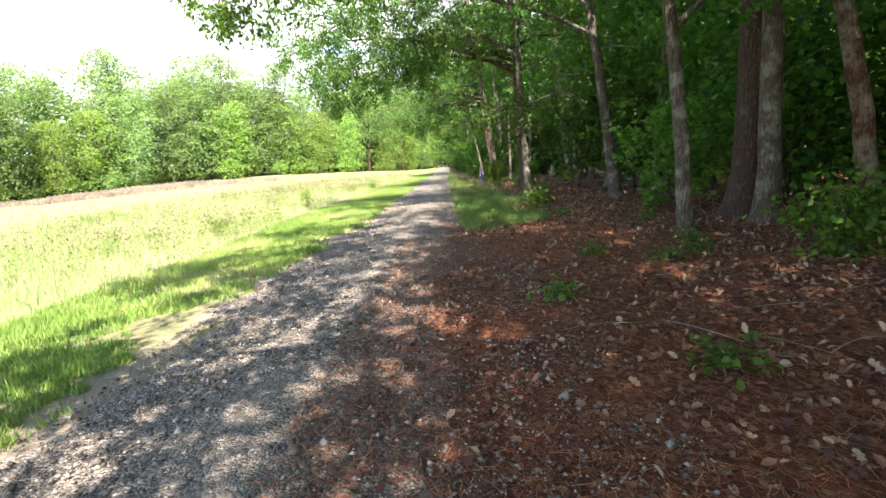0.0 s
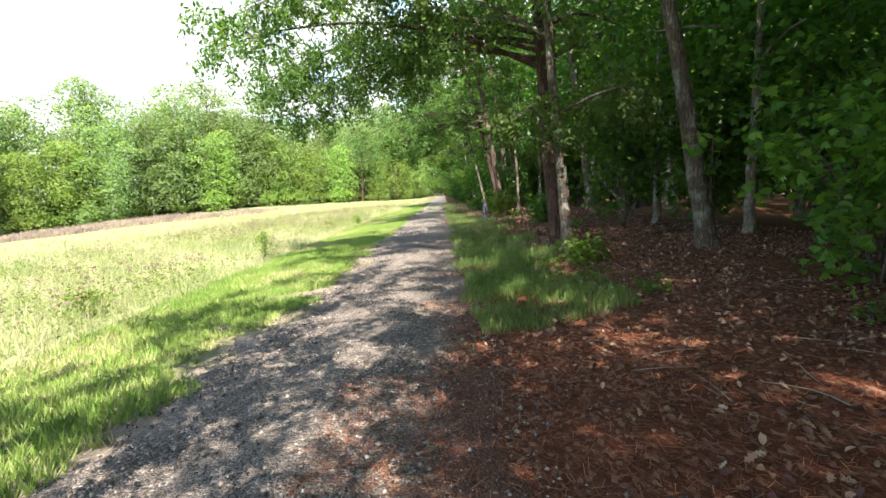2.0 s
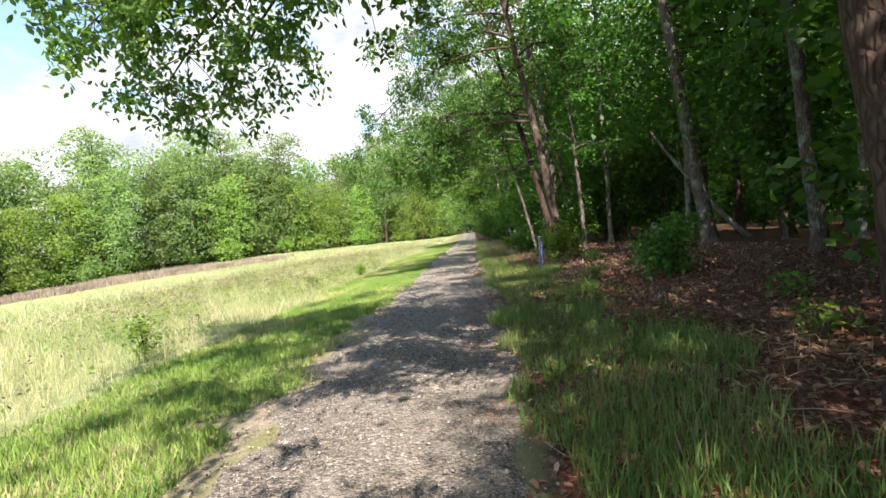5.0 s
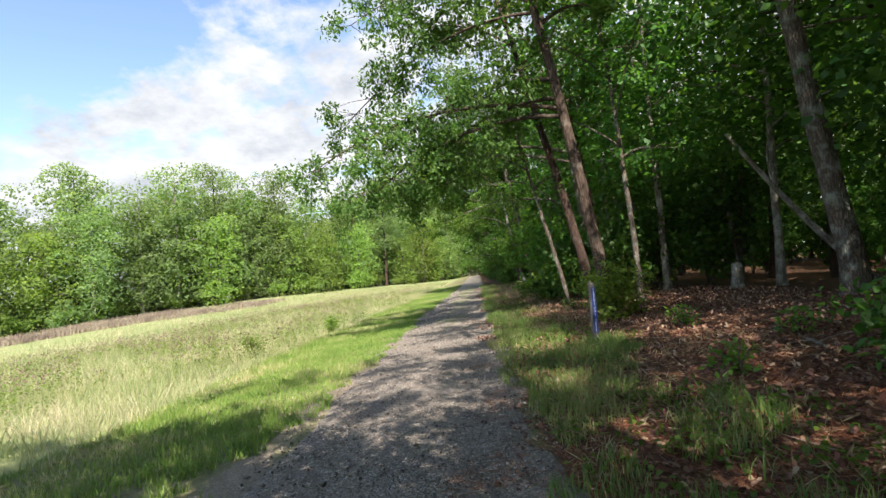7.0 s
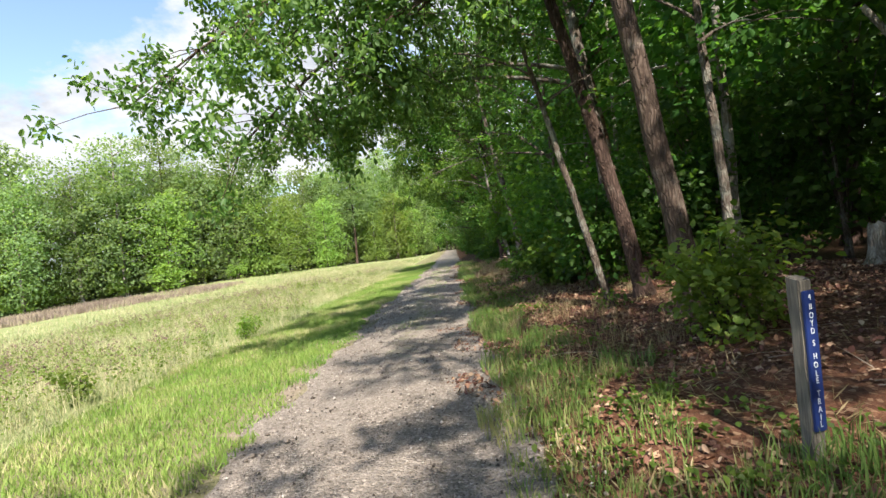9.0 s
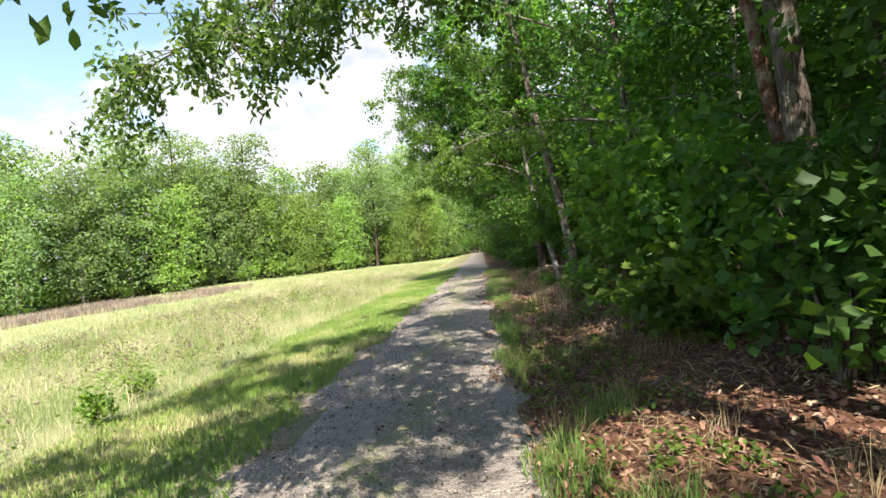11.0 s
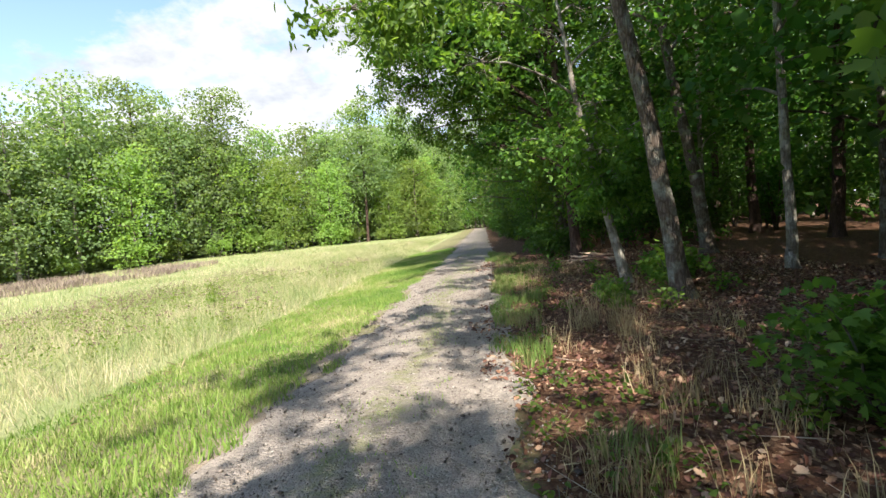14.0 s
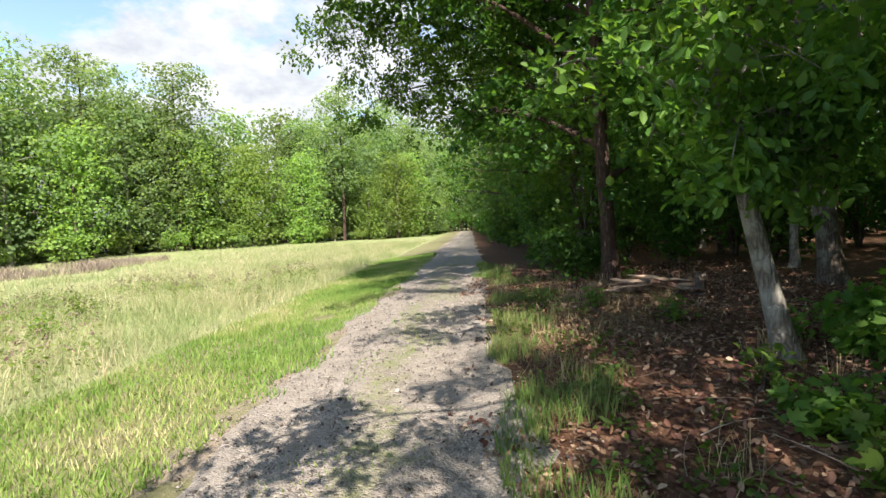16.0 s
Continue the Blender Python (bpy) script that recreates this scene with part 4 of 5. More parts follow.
for s in np.arange(0, run[-1], 2.7):
    px, py = np.interp(s, run, LINE[:, 0]) + rng.uniform(-2.2, 1.6), np.interp(s, run, LINE[:, 1]) - rng.uniform(-2.0, 1.8)
    ob = copy_thing(fringe[int(rng.random() < 0.55)], spot(px, py, 0.05, rng.uniform(0, 360)))
    size = rng.uniform(0.5, 1.15)
    ob.scale = (size, size, size)
for s in np.arange(0, run[-1], 3.2):
    px, py = np.interp(s, run, LINE[:, 0]) - 9 + rng.uniform(-1, 1), np.interp(s, run, LINE[:, 1]) + 11 + rng.uniform(-1, 1)
    ob = copy_thing(fringe[1], spot(px, py, 0.05, rng.uniform(0, 360)))
    size = rng.uniform(1.3, 1.9)
    ob.scale = (size, size, size)
# tall weeds at the edge of the meadow
for px, py, high in ((-6.7, 24.8, 0.95), (-5.8, 41.4, 0.6), (-6.3, 43.2, 0.7), (-6.9, 15.2, 0.6), (-6.6, 36.0, 0.55), (-9.0, 60.5, 0.6), (-11.0, 64.0, 0.7)):
    shrub("tall_weed", "leafy green weed standing above the meadow grass", px, py, high, 0.55, 5, 7, 9, 0.09, LEAF_YELLOW, int(py), "plain", 0.1, "weed", "weeds in the meadow")
# ---- ground cover ----
def blades(at, high, wide, g, bend=0.35):
    """Grass blades: each a tapering strip of three faces' worth of bend."""
    n = len(at)
    az = g.uniform(0, 2 * np.pi, n)
    side = np.stack([np.cos(az), np.sin(az), np.zeros(n)], -1) * wide[:, None]
    tilt = g.uniform(0, 2 * np.pi, n)
    over = np.stack([np.cos(tilt), np.sin(tilt), np.zeros(n)], -1) * (high * g.uniform(0.05, bend, n))[:, None]
    rise = np.stack([np.zeros(n), np.zeros(n), high], -1)
    v = np.stack([at - side, at + side, at + side * 0.7 + rise * 0.6 + over * 0.35, at - side * 0.7 + rise * 0.6 + over * 0.35, at + rise * 0.97 + over], 1).reshape(-1, 3)
    k = np.arange(n)[:, None] * 5
    return v, [k + np.array([[0, 1, 2, 3]]), k + np.array([[3, 2, 4]])]


def spikes(at, high, wide, g):
    n = len(at)
    az = g.uniform(0, 2 * np.pi, n)
    side = np.stack([np.cos(az), np.sin(az), np.zeros(n)], -1) * wide[:, None]
    tip = g.normal(0, 0.35, (n, 3)) * high[:, None]
    tip[:, 2] = high
    v = np.stack([at - side, at + side, at + tip], 1).reshape(-1, 3)
    return v, np.arange(3 * n).reshape(n, 3)


def scatter(n, x0, x1, y0, y1, g, keep=None, near=0.0):
    """Places on the ground; near > 0 thins them out along the way."""
    px, py = g.uniform(x0, x1, n), y0 + (y1 - y0) * g.uniform(0, 1, n) ** (1 + near)
    if keep is not None:
        k = keep(px, py)
        px, py = px[k], py[k]
    return np.stack([px, py, land(px, py)], -1)


def stuff(name, label, category, me):
    return tagged(new(name, me), label, category, kind="stuff")


g = np.random.default_rng(101)
# mown strip between meadow and track
at = scatter(330000, -6.2, -1.2, 1.5, 80, g, near=0.3, keep=lambda x, y: (x > field_edge(y) - 0.3) & (x < left_edge(y) + 0.7 * (vnoise(x, y, 0.5, 21) - 0.45)) & (vnoise(x, y, 0.8, 22) + 0.5 * vnoise(x, y, 0.2, 23) > np.interp(x - left_edge(y), (-1.5, -0.6, 0, 0.3), (0.22, 0.42, 0.80, 1.15)) * np.interp(y, (0, 18, 30, 40), (1.15, 1.1, 0.9, 0.8))))
stuff("mown_grass", "short bright green mown grass beside the track", "grass", mesh("mown_grass", *spikes(at, g.uniform(0.05, 0.13, len(at)) * (0.6 + 0.8 * vnoise(at[:, 0], at[:, 1], 1.2, 24)), g.uniform(0.005, 0.011, len(at)), g), GRASS_SHORT))
# grass on the wood side
at = scatter(150000, 0.2, 3.4, 9, 70, g, lambda x, y: (x > right_edge(y) + 0.15 - 0.6 * vnoise(x, y, 0.7, 25)) & (x < grass_edge(y) + 0.7) & (vnoise(x, y, 0.9, 26) * 0.7 + vnoise(x, y, 0.25, 27) * 0.4 > np.interp(y, (9, 12, 30, 36, 70), (0.7, 0.34, 0.34, 0.54, 0.52)) + 0.35 * np.clip((x - grass_edge(y) + 0.3) / 1.0, 0, 1)))
v, f = blades(at, g.uniform(0.07, 0.24, len(at)) * (0.5 + vnoise(at[:, 0], at[:, 1], 0.8, 28)), g.uniform(0.0035, 0.007, len(at)), g, 0.7)
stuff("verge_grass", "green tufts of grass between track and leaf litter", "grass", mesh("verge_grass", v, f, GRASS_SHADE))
# low broad-leaved weeds beside the track
at = scatter(1500, 0.5, 3.6, 13, 64, g, lambda x, y: (x > right_edge(y) - 0.05) & (x < grass_edge(y) + 1.0) & (vnoise(x, y, 1.1, 51) > 0.42))
low = np.repeat(at, 13, 0) + np.stack([g.normal(0, 0.075, len(at) * 13), g.normal(0, 0.075, len(at) * 13), g.uniform(0.02, 0.13, len(at) * 13)], -1)
stuff("verge_weeds", "low green broad-leaved weeds beside the track", "weeds", mesh("verge_weeds", *leaves(low, 0.055, g, 0.0, 1.2, "blade", 1.5, None, 0.5), LEAF_MAPLE))
# thin grass on the crown of the track
at = scatter(26000, -2.2, 1.2, 36, 75, g, lambda x, y: (np.abs(x - (left_edge(y) + right_edge(y)) / 2) < 0.55) & (vnoise(x, y, 0.7, 29) > 0.56))
stuff("track_grass", "sparse grass growing between the wheel ruts", "grass", mesh("track_grass", *spikes(at + (0, 0, 0.02), g.uniform(0.02, 0.06, len(at)), g.uniform(0.003, 0.006, len(at)), g), GRASS_SHORT))
# meadow, near and far
n = 170000
px, py = -4.2 - g.gamma(1.25, 7.5, n), g.uniform(1, 112, n)
keep = (px < field_edge(py) + 0.1) & (px > -85) & (py < np.interp(px, LINE[:, 0], LINE[:, 1])) & (g.random(n) < np.interp(py, (80, 112), (1.0, 0.5)))
px, py = px[keep], py[keep]
at = np.stack([px, py, land(px, py)], -1)
out = -at[:, 0]
v, f = blades(at, g.uniform(0.2, 0.62, len(at)) * (0.30 + 0.75 * vnoise(at[:, 0], at[:, 1], 2.6, 31) + 0.5 * vnoise(at[:, 0], at[:, 1], 0.7, 37)) * np.interp(out + field_edge(at[:, 1]), (0, 0.8), (0.4, 1.0)), g.uniform(0.004, 0.010, len(at)) * np.interp(out, (6, 14, 40), (0.7, 1.0, 2.4)), g, 1.5)
stuff("meadow_grass", "tall pale meadow grass going to seed", "grass", mesh("meadow_grass", v, f, GRASS_TALL))
# purple-topped grass near the far side of the meadow
at = scatter(150000, -82, -22, 20, 112, g, lambda x, y: (vnoise(x, y, 5, 39) > 0.3) & (y < 94 + 8 * vnoise(x, y, 7, 38)) & (x < -30) & (y < np.interp(x, LINE[:, 0], LINE[:, 1]) - 2) & (y > np.interp(x, LINE[:, 0], LINE[:, 1]) - 24 - 10 * vnoise(x, y, 12, 32)))
v, f = blades(at, g.uniform(0.4, 0.75, len(at)), g.uniform(0.02, 0.045, len(at)), g, 0.5)
stuff("purple_grass", "purple-topped grass in the far meadow", "grass", mesh("purple_grass", v, f, PURPLE_TOP))
# straw lying along the edge of the meadow
at = scatter(9000, -6.4, -3.6, 2, 75, g, lambda x, y: (np.abs(x - field_edge(y) - 0.15) < 0.28) & (vnoise(x, y, 1.3, 61) > 0.42))
lie = leaves(at + (0, 0, 0.03), 0.22, g, 0.0, 1.0, "plain", 0.16)
stuff("edge_straw", "matted pale straw along the meadow edge", "grass", mesh("edge_straw", *lie, GRASS_DRY))
# weeds: stems with leaves and dark heads
at = scatter(11000, -19, -5.2, 3, 72, g, lambda x, y: (x < field_edge(y) - 0.1) & (vnoise(x, y, 2.2, 33) > 0.48))
tall = g.uniform(0.45, 0.85, len(at))
v, f = blades(at, tall, np.full(len(at), 0.005), g, 0.2)
stuff("weed_stalks", "upright weed stalks in the meadow", "weeds", mesh("weed_stalks", v, f, GRASS_TALL))
tips = np.repeat(at + np.stack([np.zeros(len(at)), np.zeros(len(at)), tall], -1), 5, 0) + g.normal(0, 0.03, (len(at) * 5, 3))
stuff("seed_heads", "brown seed heads on meadow weeds", "weeds", mesh("seed_heads", *leaves(tips, 0.06, g, 0.0), WEED_HEAD))
k = g.random(len(at)) < 0.5
low = np.repeat(at[k], 16, 0) + np.stack([g.normal(0, 0.07, k.sum() * 16), g.normal(0, 0.07, k.sum() * 16), g.uniform(0.1, 0.6, k.sum() * 16)], -1)
stuff("weed_leaves", "small green leaves of meadow weeds", "weeds", mesh("weed_leaves", *leaves(low, 0.075, g, 0.1), LEAF_YELLOW))
# dry tufts on the wood side
tufts = scatter(130, 0.9, 4.2, 33, 64, g, lambda x, y: x > right_edge(y) + 0.15)
at = np.repeat(tufts, 34, 0) + g.normal(0, 0.11, (len(tufts) * 34, 3)) * (1, 1, 0)
tall = g.uniform(0.10, 0.42, len(at))
stand = np.repeat(np.array([(2.2, 51.0), (2.32, 50.75), (2.1, 51.7), (1.75, 51.3)]), 46, 0) + g.normal(0, 0.06, (184, 2))
at = np.concatenate([at, np.column_stack([stand, land(stand[:, 0], stand[:, 1])])])
tall = np.concatenate([tall, g.uniform(0.35, 0.85, 184)])
v, f = blades(at, tall, g.uniform(0.002, 0.005, len(at)), g, 0.7)
stuff("dry_grass", "straw-coloured dry grass tufts among leaf litter", "grass", mesh("dry_grass", v, f, GRASS_DRY))
# dry straw lying flat on the wood side
at = scatter(30000, 0.7, 4.2, 18, 64, g, lambda x, y: (x > right_edge(y) + 0.1) & (vnoise(x, y, 0.9, 62) > 0.45) & (vnoise(x, y, 3.0, 63) > 0.35))
stuff("flat_straw", "dead straw lying flat among leaf litter", "grass", mesh("flat_straw", *leaves(at + (0, 0, 0.02), 0.16, g, -0.1, 1.2, "plain", 0.13), GRASS_DRY))
# gravel
at = scatter(66000, -2.9, 1.3, 1, 64, g, near=0.45, keep=lambda x, y: (x > left_edge(y) - 0.25 * vnoise(x, y, 0.5, 34)) & (x < right_edge(y) + 0.65 * vnoise(x, y, 0.5, 35) + np.interp(y, (8, 12), (0.9, 0)) * (vnoise(x, y, 0.7, 36) > 0.5)))
n = len(at)
r = g.lognormal(math.log(0.0095), 0.42, n)[:, None]
octa = np.array([(1, 0, 0), (0, 1, 0), (-1, 0, 0), (0, -1, 0), (0, 0, 0.75), (0, 0, -0.75)])
turn = g.uniform(0, 6.28, n)
spin = np.stack([np.stack([np.cos(turn), -np.sin(turn)], -1), np.stack([np.sin(turn), np.cos(turn)], -1)], 1)
o = octa[None] * g.uniform(0.6, 1.35, (n, 6, 1)) * g.uniform(0.7, 1.2, (n, 1, 3))
o[:, :, :2] = np.einsum("nij,nkj->nki", spin, o[:, :, :2])
v = (at + (0, 0, 0.022))[:, None, :] + o * r[:, None, :]
faces = np.array([(0, 1, 4), (1, 2, 4), (2, 3, 4), (3, 0, 4), (1, 0, 5), (2, 1, 5), (3, 2, 5), (0, 3, 5)])
stuff("gravel", "loose grey and pale crushed stones on the track", "gravel", mesh("gravel", v.reshape(-1, 3), (np.arange(n)[:, None, None] * 6 + faces[None]).reshape(-1, 3), STONE))


# dead leaves and needles
def in_wood(x, y):
    return (x > wood_edge(y) - 0.9 * vnoise(x, y, 0.8, 41)) & (vnoise(x, y, 1.4, 42) > np.interp(x, (1, 5), (0.3, 0.12)))


at = scatter(125000, -0.6, 8.5, 1, 66, g, lambda x, y: in_wood(x, y) & (g.random(len(x)) < np.interp(y, (9, 16), (0.3, 1.0)) + 0.6 * (x > 3.4)), 0.15)
stuff("dead_leaves", "curled brown dead leaves scattered in the wood", "leaf litter", mesh("dead_leaves", *leaves(at + (0, 0, 0.015), 0.068, g, 0.0, 1.3, "blade", 1.15), DEAD_LEAF))
at = np.concatenate([scatter(1600, 1.2, 5.5, 1.3, 6, g, lambda x, y: x + 0.5 * y > 2.6), scatter(2600, 0.6, 6.5, 1.2, 12, g, lambda x, y: in_wood(x, y) & (x + 0.35 * y > 3.2)), scatter(7000, 1.0, 6, 20, 62, g, in_wood)])
stuff("oak_leaves", "lobed fallen oak leaves on pine needles", "leaf litter", mesh("oak_leaves", *leaves(at + (0, 0, 0.02), 0.078, g, 0.0, 1.7, "oak"), DEAD_LEAF))
at = scatter(170000, -0.9, 8, 0.8, 30, g, lambda x, y: (x > wood_edge(y) - 1.3 * vnoise(x, y, 0.6, 43)) & (vnoise(x, y, 0.9, 44) > 0.2), 0.6)
n = len(at)
az = g.uniform(0, 6.28, n)
long = g.uniform(0.05, 0.13, n)
d = np.stack([np.cos(az), np.sin(az), g.normal(0, 0.12, n)], -1) * long[:, None]
s = np.stack([-np.sin(az), np.cos(az), np.zeros(n)], -1) * 0.0021
p = at + (0, 0, 0.012) + np.stack([np.zeros(n), np.zeros(n), g.uniform(0, 0.02, n)], -1)
v = np.stack([p - s, p + s, p + d + s, p + d - s], 1).reshape(-1, 3)
stuff("pine_needles", "red-brown fallen pine needles over the ground", "leaf litter", mesh("pine_needles", v, np.arange(4 * n).reshape(n, 4), NEEDLE))
# twigs
pieces = []
for px, py, _ in scatter(900, 0.5, 7, 1.5, 62, g, in_wood, 0.1):
    az, long = g.uniform(0, 6.28), g.uniform(0.15, 0.7)
    a = np.array([px, py, float(land(px, py)) + 0.02])
    b = a + (math.cos(az) * long, math.sin(az) * long, 0)
    b[2] = float(land(b[0], b[1])) + g.uniform(0.015, 0.06)
    pieces.append(tube(bezier(a, (a + b) / 2 + g.normal(0, 0.07 * long, 3), b, 5), np.linspace(g.uniform(0.003, 0.007), 0.002, 5), 4))
stuff("fallen_twigs", "thin grey fallen twigs on the leaf litter", "twigs", mesh("fallen_twigs", *join(pieces), TWIG, smooth=True))

# seedlings in the litter
seedling = [shrub("seedling", "small green seedling sprouting from leaf litter", 3.0, 6.6, 0.22, 0.34, 4, 4, 5, 0.075, LEAF_MAPLE, 111, "plain", 0.0, "plant", "seedlings in the litter"),
            shrub("seedling", "small broad-leaved seedling among dead leaves", 3.4, 52.2, 0.32, 0.4, 5, 4, 5, 0.085, LEAF_MAPLE, 112, "plain", 0.0, "plant", "seedlings in the litter")]
for px, py in ((2.2, 7.4), (3.5, 6.8), (3.8, 7.6), (1.9, 3.2), (1.2, 5.2), (4.2, 10.4), (3.0, 12.6), (3.6, 20.2), (4.4, 22.0), (3.0, 27.0), (4.6, 28.4), (3.8, 30.4), (2.9, 36.0), (2.4, 44.6), (2.7, 47.4), (3.0, 53.6), (2.9, 54.4), (4.2, 56.0), (4.8, 53.2), (5.4, 55.6), (3.3, 57.4), (2.6, 59.0)):
    copy_thing(seedling[int(py > 20)], spot(px, py, 0.01, g.uniform(0, 360)))


# ---- things along the track ----
def soft_box(w, d, h, r=0.006, seed=0, jitter=0.0):
    bm = bmesh.new()
    bmesh.ops.create_cube(bm, size=1.0, matrix=Matrix.Translation((0, 0, h / 2)) @ Matrix.Diagonal((w, d, h, 1)))
    bmesh.ops.subdivide_edges(bm, edges=[e for e in bm.edges if abs(e.verts[0].co.z - e.verts[1].co.z) > h * 0.5], cuts=10)
    gg = random.Random(seed)
    for v in bm.verts:
        v.co += Vector((gg.uniform(-jitter, jitter), gg.uniform(-jitter, jitter), 0))
    bmesh.ops.bevel(bm, geom=[e for e in bm.edges if e.calc_face_angle(0) > 0.8], offset=r, segments=2, affect="EDGES")
    return bm


def placed(name, bm, material, parent, at=(0, 0, 0), label=""):
    me = bpy.data.meshes.new(name)
    bm.to_mesh(me)
    bm.free()
    me.materials.append(material)
    ob = part(name, me, parent, label)
    ob.location = at
    return ob


sign = new("trail_post")
tagged(sign, "weathered wooden trail post with a blue name board", "signpost")
sign.matrix_basis = spot(2.2, 30.15, 0.05, 13.0)
POST_HIGH, POST_WIDE = 0.97, 0.074
body = soft_box(POST_WIDE, POST_WIDE, POST_HIGH, 0.006, 5, 0.003)
for v in body.verts:
    if v.co.z > POST_HIGH - 0.02:
        v.co.z += 0.25 * v.co.y - 0.01 * random.random()
placed("post", body, POST_WOOD, sign)
BOARD_LOW, BOARD_HIGH, BOARD_WIDE = 0.21, 0.69, 0.070
board = placed("board", soft_box(BOARD_WIDE, 0.014, BOARD_HIGH, 0.003), SIGN_BLUE, sign, (0.002, -POST_WIDE / 2 - 0.0075, BOARD_LOW), "blue painted board with white letters")
# white letters one under the other
letters = (("4", 0.0), ("B", 1.1), ("O", 2.1), ("Y", 3.0), ("D", 3.9), ("S", 5.3), ("H", 6.8), ("O", 7.8), ("L", 8.8), ("E", 9.6), ("T", 11.1), ("R", 12.0), ("A", 12.9), ("I", 13.8), ("L", 14.6))
step = BOARD_HIGH / 16.2
for ch, down in letters:
    curve = bpy.data.curves.new("letter", "FONT")
    curve.body, curve.size, curve.align_x, curve.align_y, curve.extrude = ch, step * 0.98, "CENTER", "CENTER", 0.001
    ob = new("letter_source", curve)
    me = bpy.data.meshes.new_from_object(ob.evaluated_get(bpy.context.evaluated_depsgraph_get()))
    bpy.data.objects.remove(ob)
    me.materials.clear()
    me.materials.append(SIGN_WHITE)
    one = part("letter", me, board, "white painted letter")
    one.matrix_basis = pose(0, -0.0085, BOARD_HIGH - step * (down + 0.75), 90, 0, 0) @ Matrix.Diagonal((0.78, 1.0, 1.0, 1.0))


def stump(label, x, y, high, radius, seed, mat):
    gg = np.random.default_rng(seed)
    top = new("tree_stump")
    tagged(top, label, "tree stump")
    top.matrix_basis = spot(x, y, 0.05)
    h = np.array([0, 0.06, 0.18, 0.4, 0.7, 0.92, 1.0])
    line = np.stack([0.05 * h, 0 * h, h * high], -1)
    v, f = tube(line, radius * np.array([1.7, 1.4, 1.15, 1.0, 0.95, 0.93, 0.8]), 14, 0.07, seed)
    v[-14:, 2] += gg.uniform(-0.06, 0.05, 14)
    part("stump", mesh("stump", v, f, mat, smooth=True), top)
    rim = v[-14:]
    v2 = np.concatenate([rim, [rim.mean(0) - (0, 0, 0.03)]])
    part("cut_top", mesh("cut_top", v2, np.array([(k, (k + 1) % 14, 14) for k in range(14)]), STUMP_WOOD), top, "pale broken wood on top")
    return top


stump("pale grey tree stump standing in leaf litter", 7.75, 36.2, 0.78, 0.16, 3, BARK_PALE)
stump("short broken stump beside a rotten log", 4.7, 59.6, 0.42, 0.10, 4, BARK_GREY)


def log(label, x, y, turn, long, radius, seed, mat, category="log", name="log"):
    gg = np.random.default_rng(seed)
    top = new(name)
    tagged(top, label, category)
    top.matrix_basis = spot(x, y, -radius * 0.3, turn)
    t = np.linspace(-0.5, 0.5, 9)
    line = np.stack([t * long, gg.normal(0, 0.02 * long, 9).cumsum() * 0.5, gg.normal(0, 0.01, 9)], -1)
    v, f = tube(line, radius * np.array([0.25, 0.75, 0.95, 1.0, 1.05, 0.95, 0.9, 0.7, 0.2]), 10, 0.16, seed)
    part("wood", mesh("wood", v, f, mat, smooth=True), top)
    for k in range(5):
        a = line[gg.integers(1, 8)] + (0, 0, radius * 0.7)
        b = a + gg.normal(0, 1, 3) * (0.35, 0.2, 0.1) * long * 0.5
        part("splinter", mesh("splinter", *tube(bezier(a, (a + b) / 2 + (0, 0, 0.05), b, 5), np.linspace(radius * 0.3, 0.006, 5), 5, 0.2, seed + k), mat, smooth=True), top)
    return top


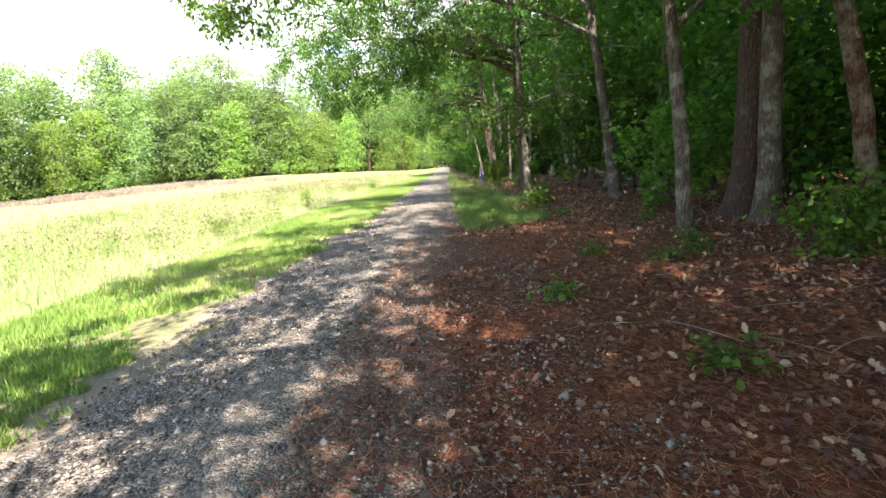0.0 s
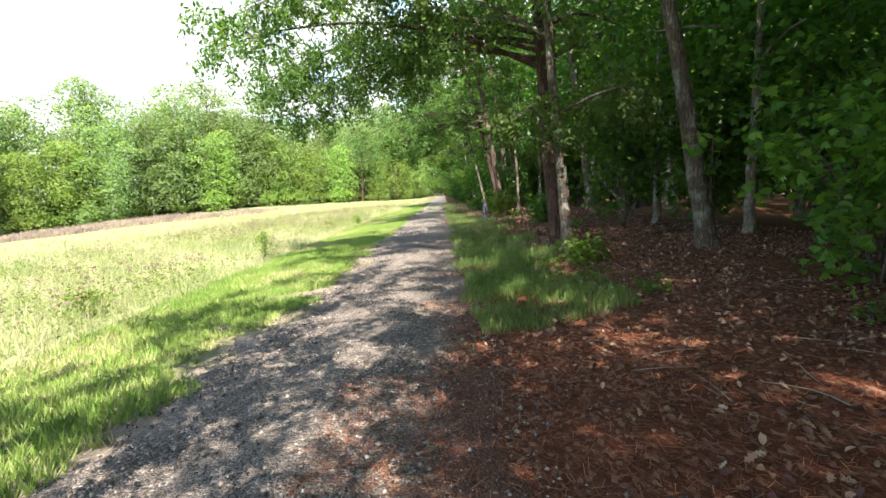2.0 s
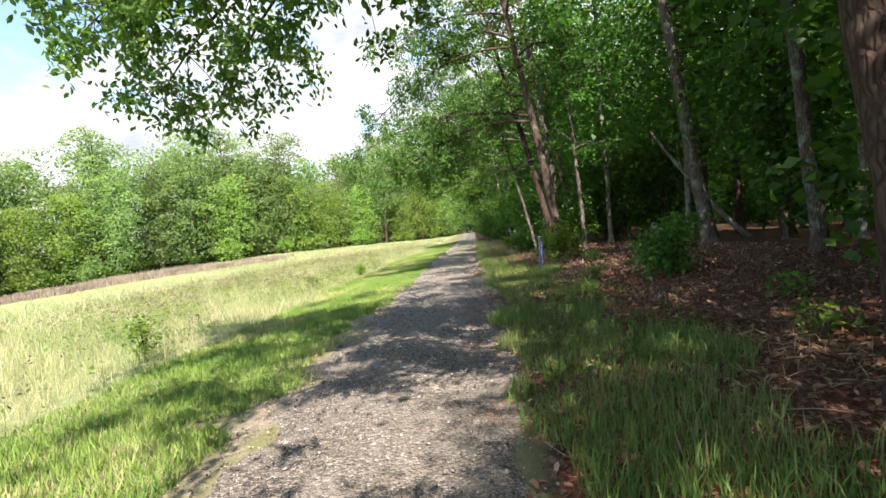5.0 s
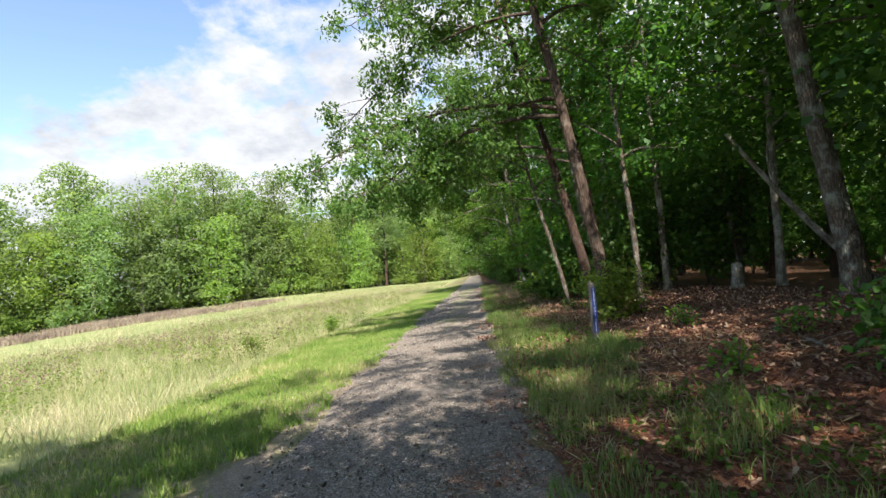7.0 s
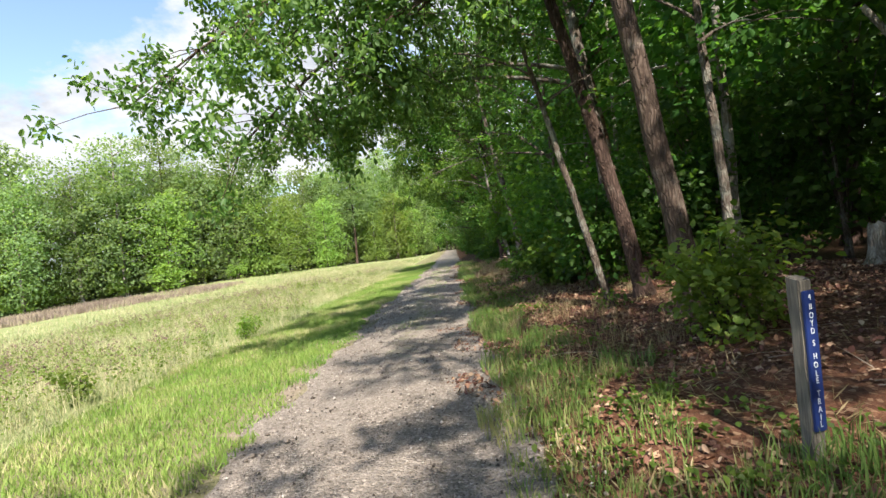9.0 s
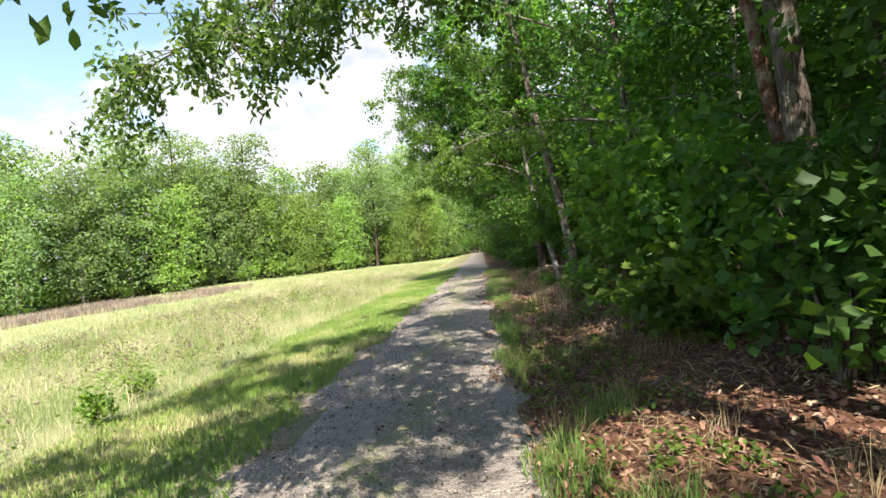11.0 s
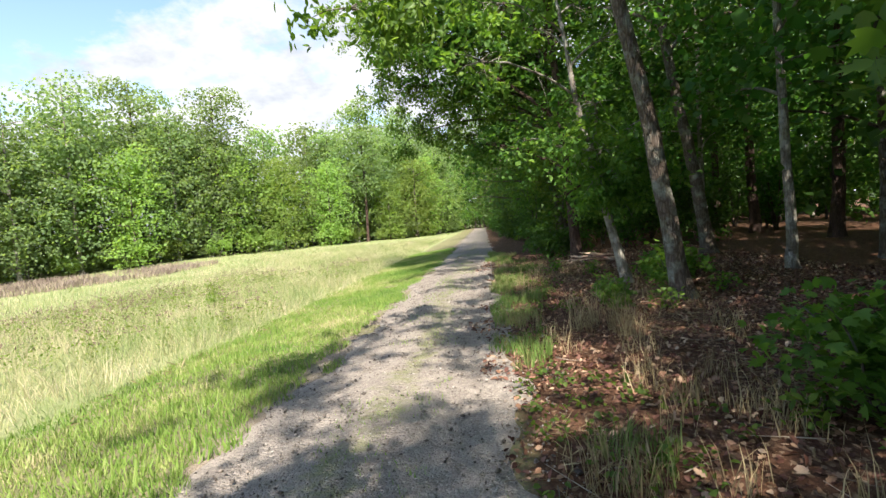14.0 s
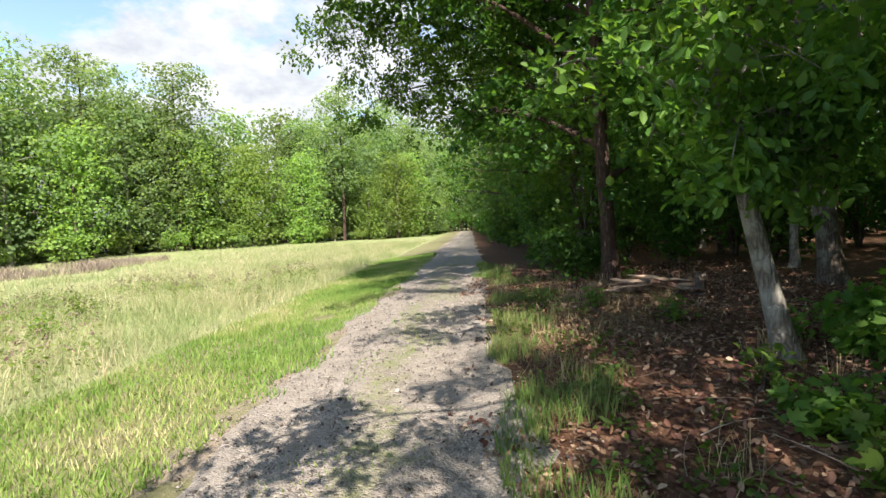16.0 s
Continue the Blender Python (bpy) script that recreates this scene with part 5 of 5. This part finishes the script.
rotten = new("log")
tagged(rotten, "rotten orange-brown log split into pale splinters", "log")
rotten.matrix_basis = spot(4.0, 60.1, -0.02, 150)
gg = np.random.default_rng(21)
for k in range(13):
    long, thick = gg.uniform(0.5, 1.5), gg.uniform(0.035, 0.085)
    t = np.linspace(-0.5, 0.5, 9)
    heap = np.array([gg.normal(0, 0.22), gg.normal(0, 0.13), 0.05 + 0.26 * gg.random() ** 1.5])
    line = np.stack([t * long, gg.normal(0, 0.025, 9).cumsum() * 0.6, t * gg.normal(0, 0.16) * long + gg.normal(0, 0.012, 9)], -1) @ np.array(pose(0, 0, 0, 0, 0, gg.normal(0, 16)).to_3x3()).T + heap
    line[:, 2] = np.maximum(line[:, 2], 0.02)
    v, f = tube(line, thick * np.array([0.1, 0.7, 1.0, 0.9, 1.1, 0.95, 0.8, 0.6, 0.08]), 7, 0.28, 300 + k)
    v[:, 2] = heap[2] + (v[:, 2] - heap[2]) * 0.7
    part("splinter", mesh("splinter", v, f, ROT_WOOD if k % 4 else BARK_RED), rotten)
log("dark mossy log lying behind brush", 3.2, 61.9, 10, 1.1, 0.08, 23, BARK_RED)
log("grey fallen branch lying on leaf litter", 6.4, 18.6, 25, 2.4, 0.05, 24, BARK_GREY, "branch", "fallen_branch")
log("crooked fallen branch on pine needles", 7.6, 19.6, 140, 1.9, 0.06, 25, BARK_GREY, "branch", "fallen_branch")
log("thin fallen branch on the forest floor", 4.4, 28.0, 70, 1.6, 0.025, 26, BARK_PALE, "branch", "fallen_branch")

dead = new("dead_tree")
tagged(dead, "pale dead trunk leaning against other trees", "tree")
dead.matrix_basis = spot(11.2, 35.5, 0.05)
part("trunk", mesh("trunk", *tube(bezier((0, 0, 0), (-1.6, 0.1, 1.5), (-3.4, 0.6, 4.6), 14), np.linspace(0.12, 0.05, 14), 10, 0.05, 9), BARK_PALE, smooth=True), dead)
part("limb", mesh("limb", *tube(bezier((-2.2, 0.3, 2.6), (-2.6, 0.3, 3.3), (-2.5, 0.2, 4.2), 7), np.linspace(0.05, 0.012, 7), 6), BARK_PALE, smooth=True), dead)

brush = new("dead_brush")
tagged(brush, "bare grey dead branches sticking up beside a log", "branches")
brush.matrix_basis = spot(4.45, 60.0, 0.02)
for k in range(7):
    e = g.normal(0, 0.3, 3) * (1, 1, 0) + (0, 0, g.uniform(0.3, 0.75))
    part("branch", mesh("branch", *tube(bezier((0, 0, 0), e * 0.5 + g.normal(0, 0.06, 3), e, 6), np.linspace(0.012, 0.003, 6), 4), TWIG, smooth=True), brush)
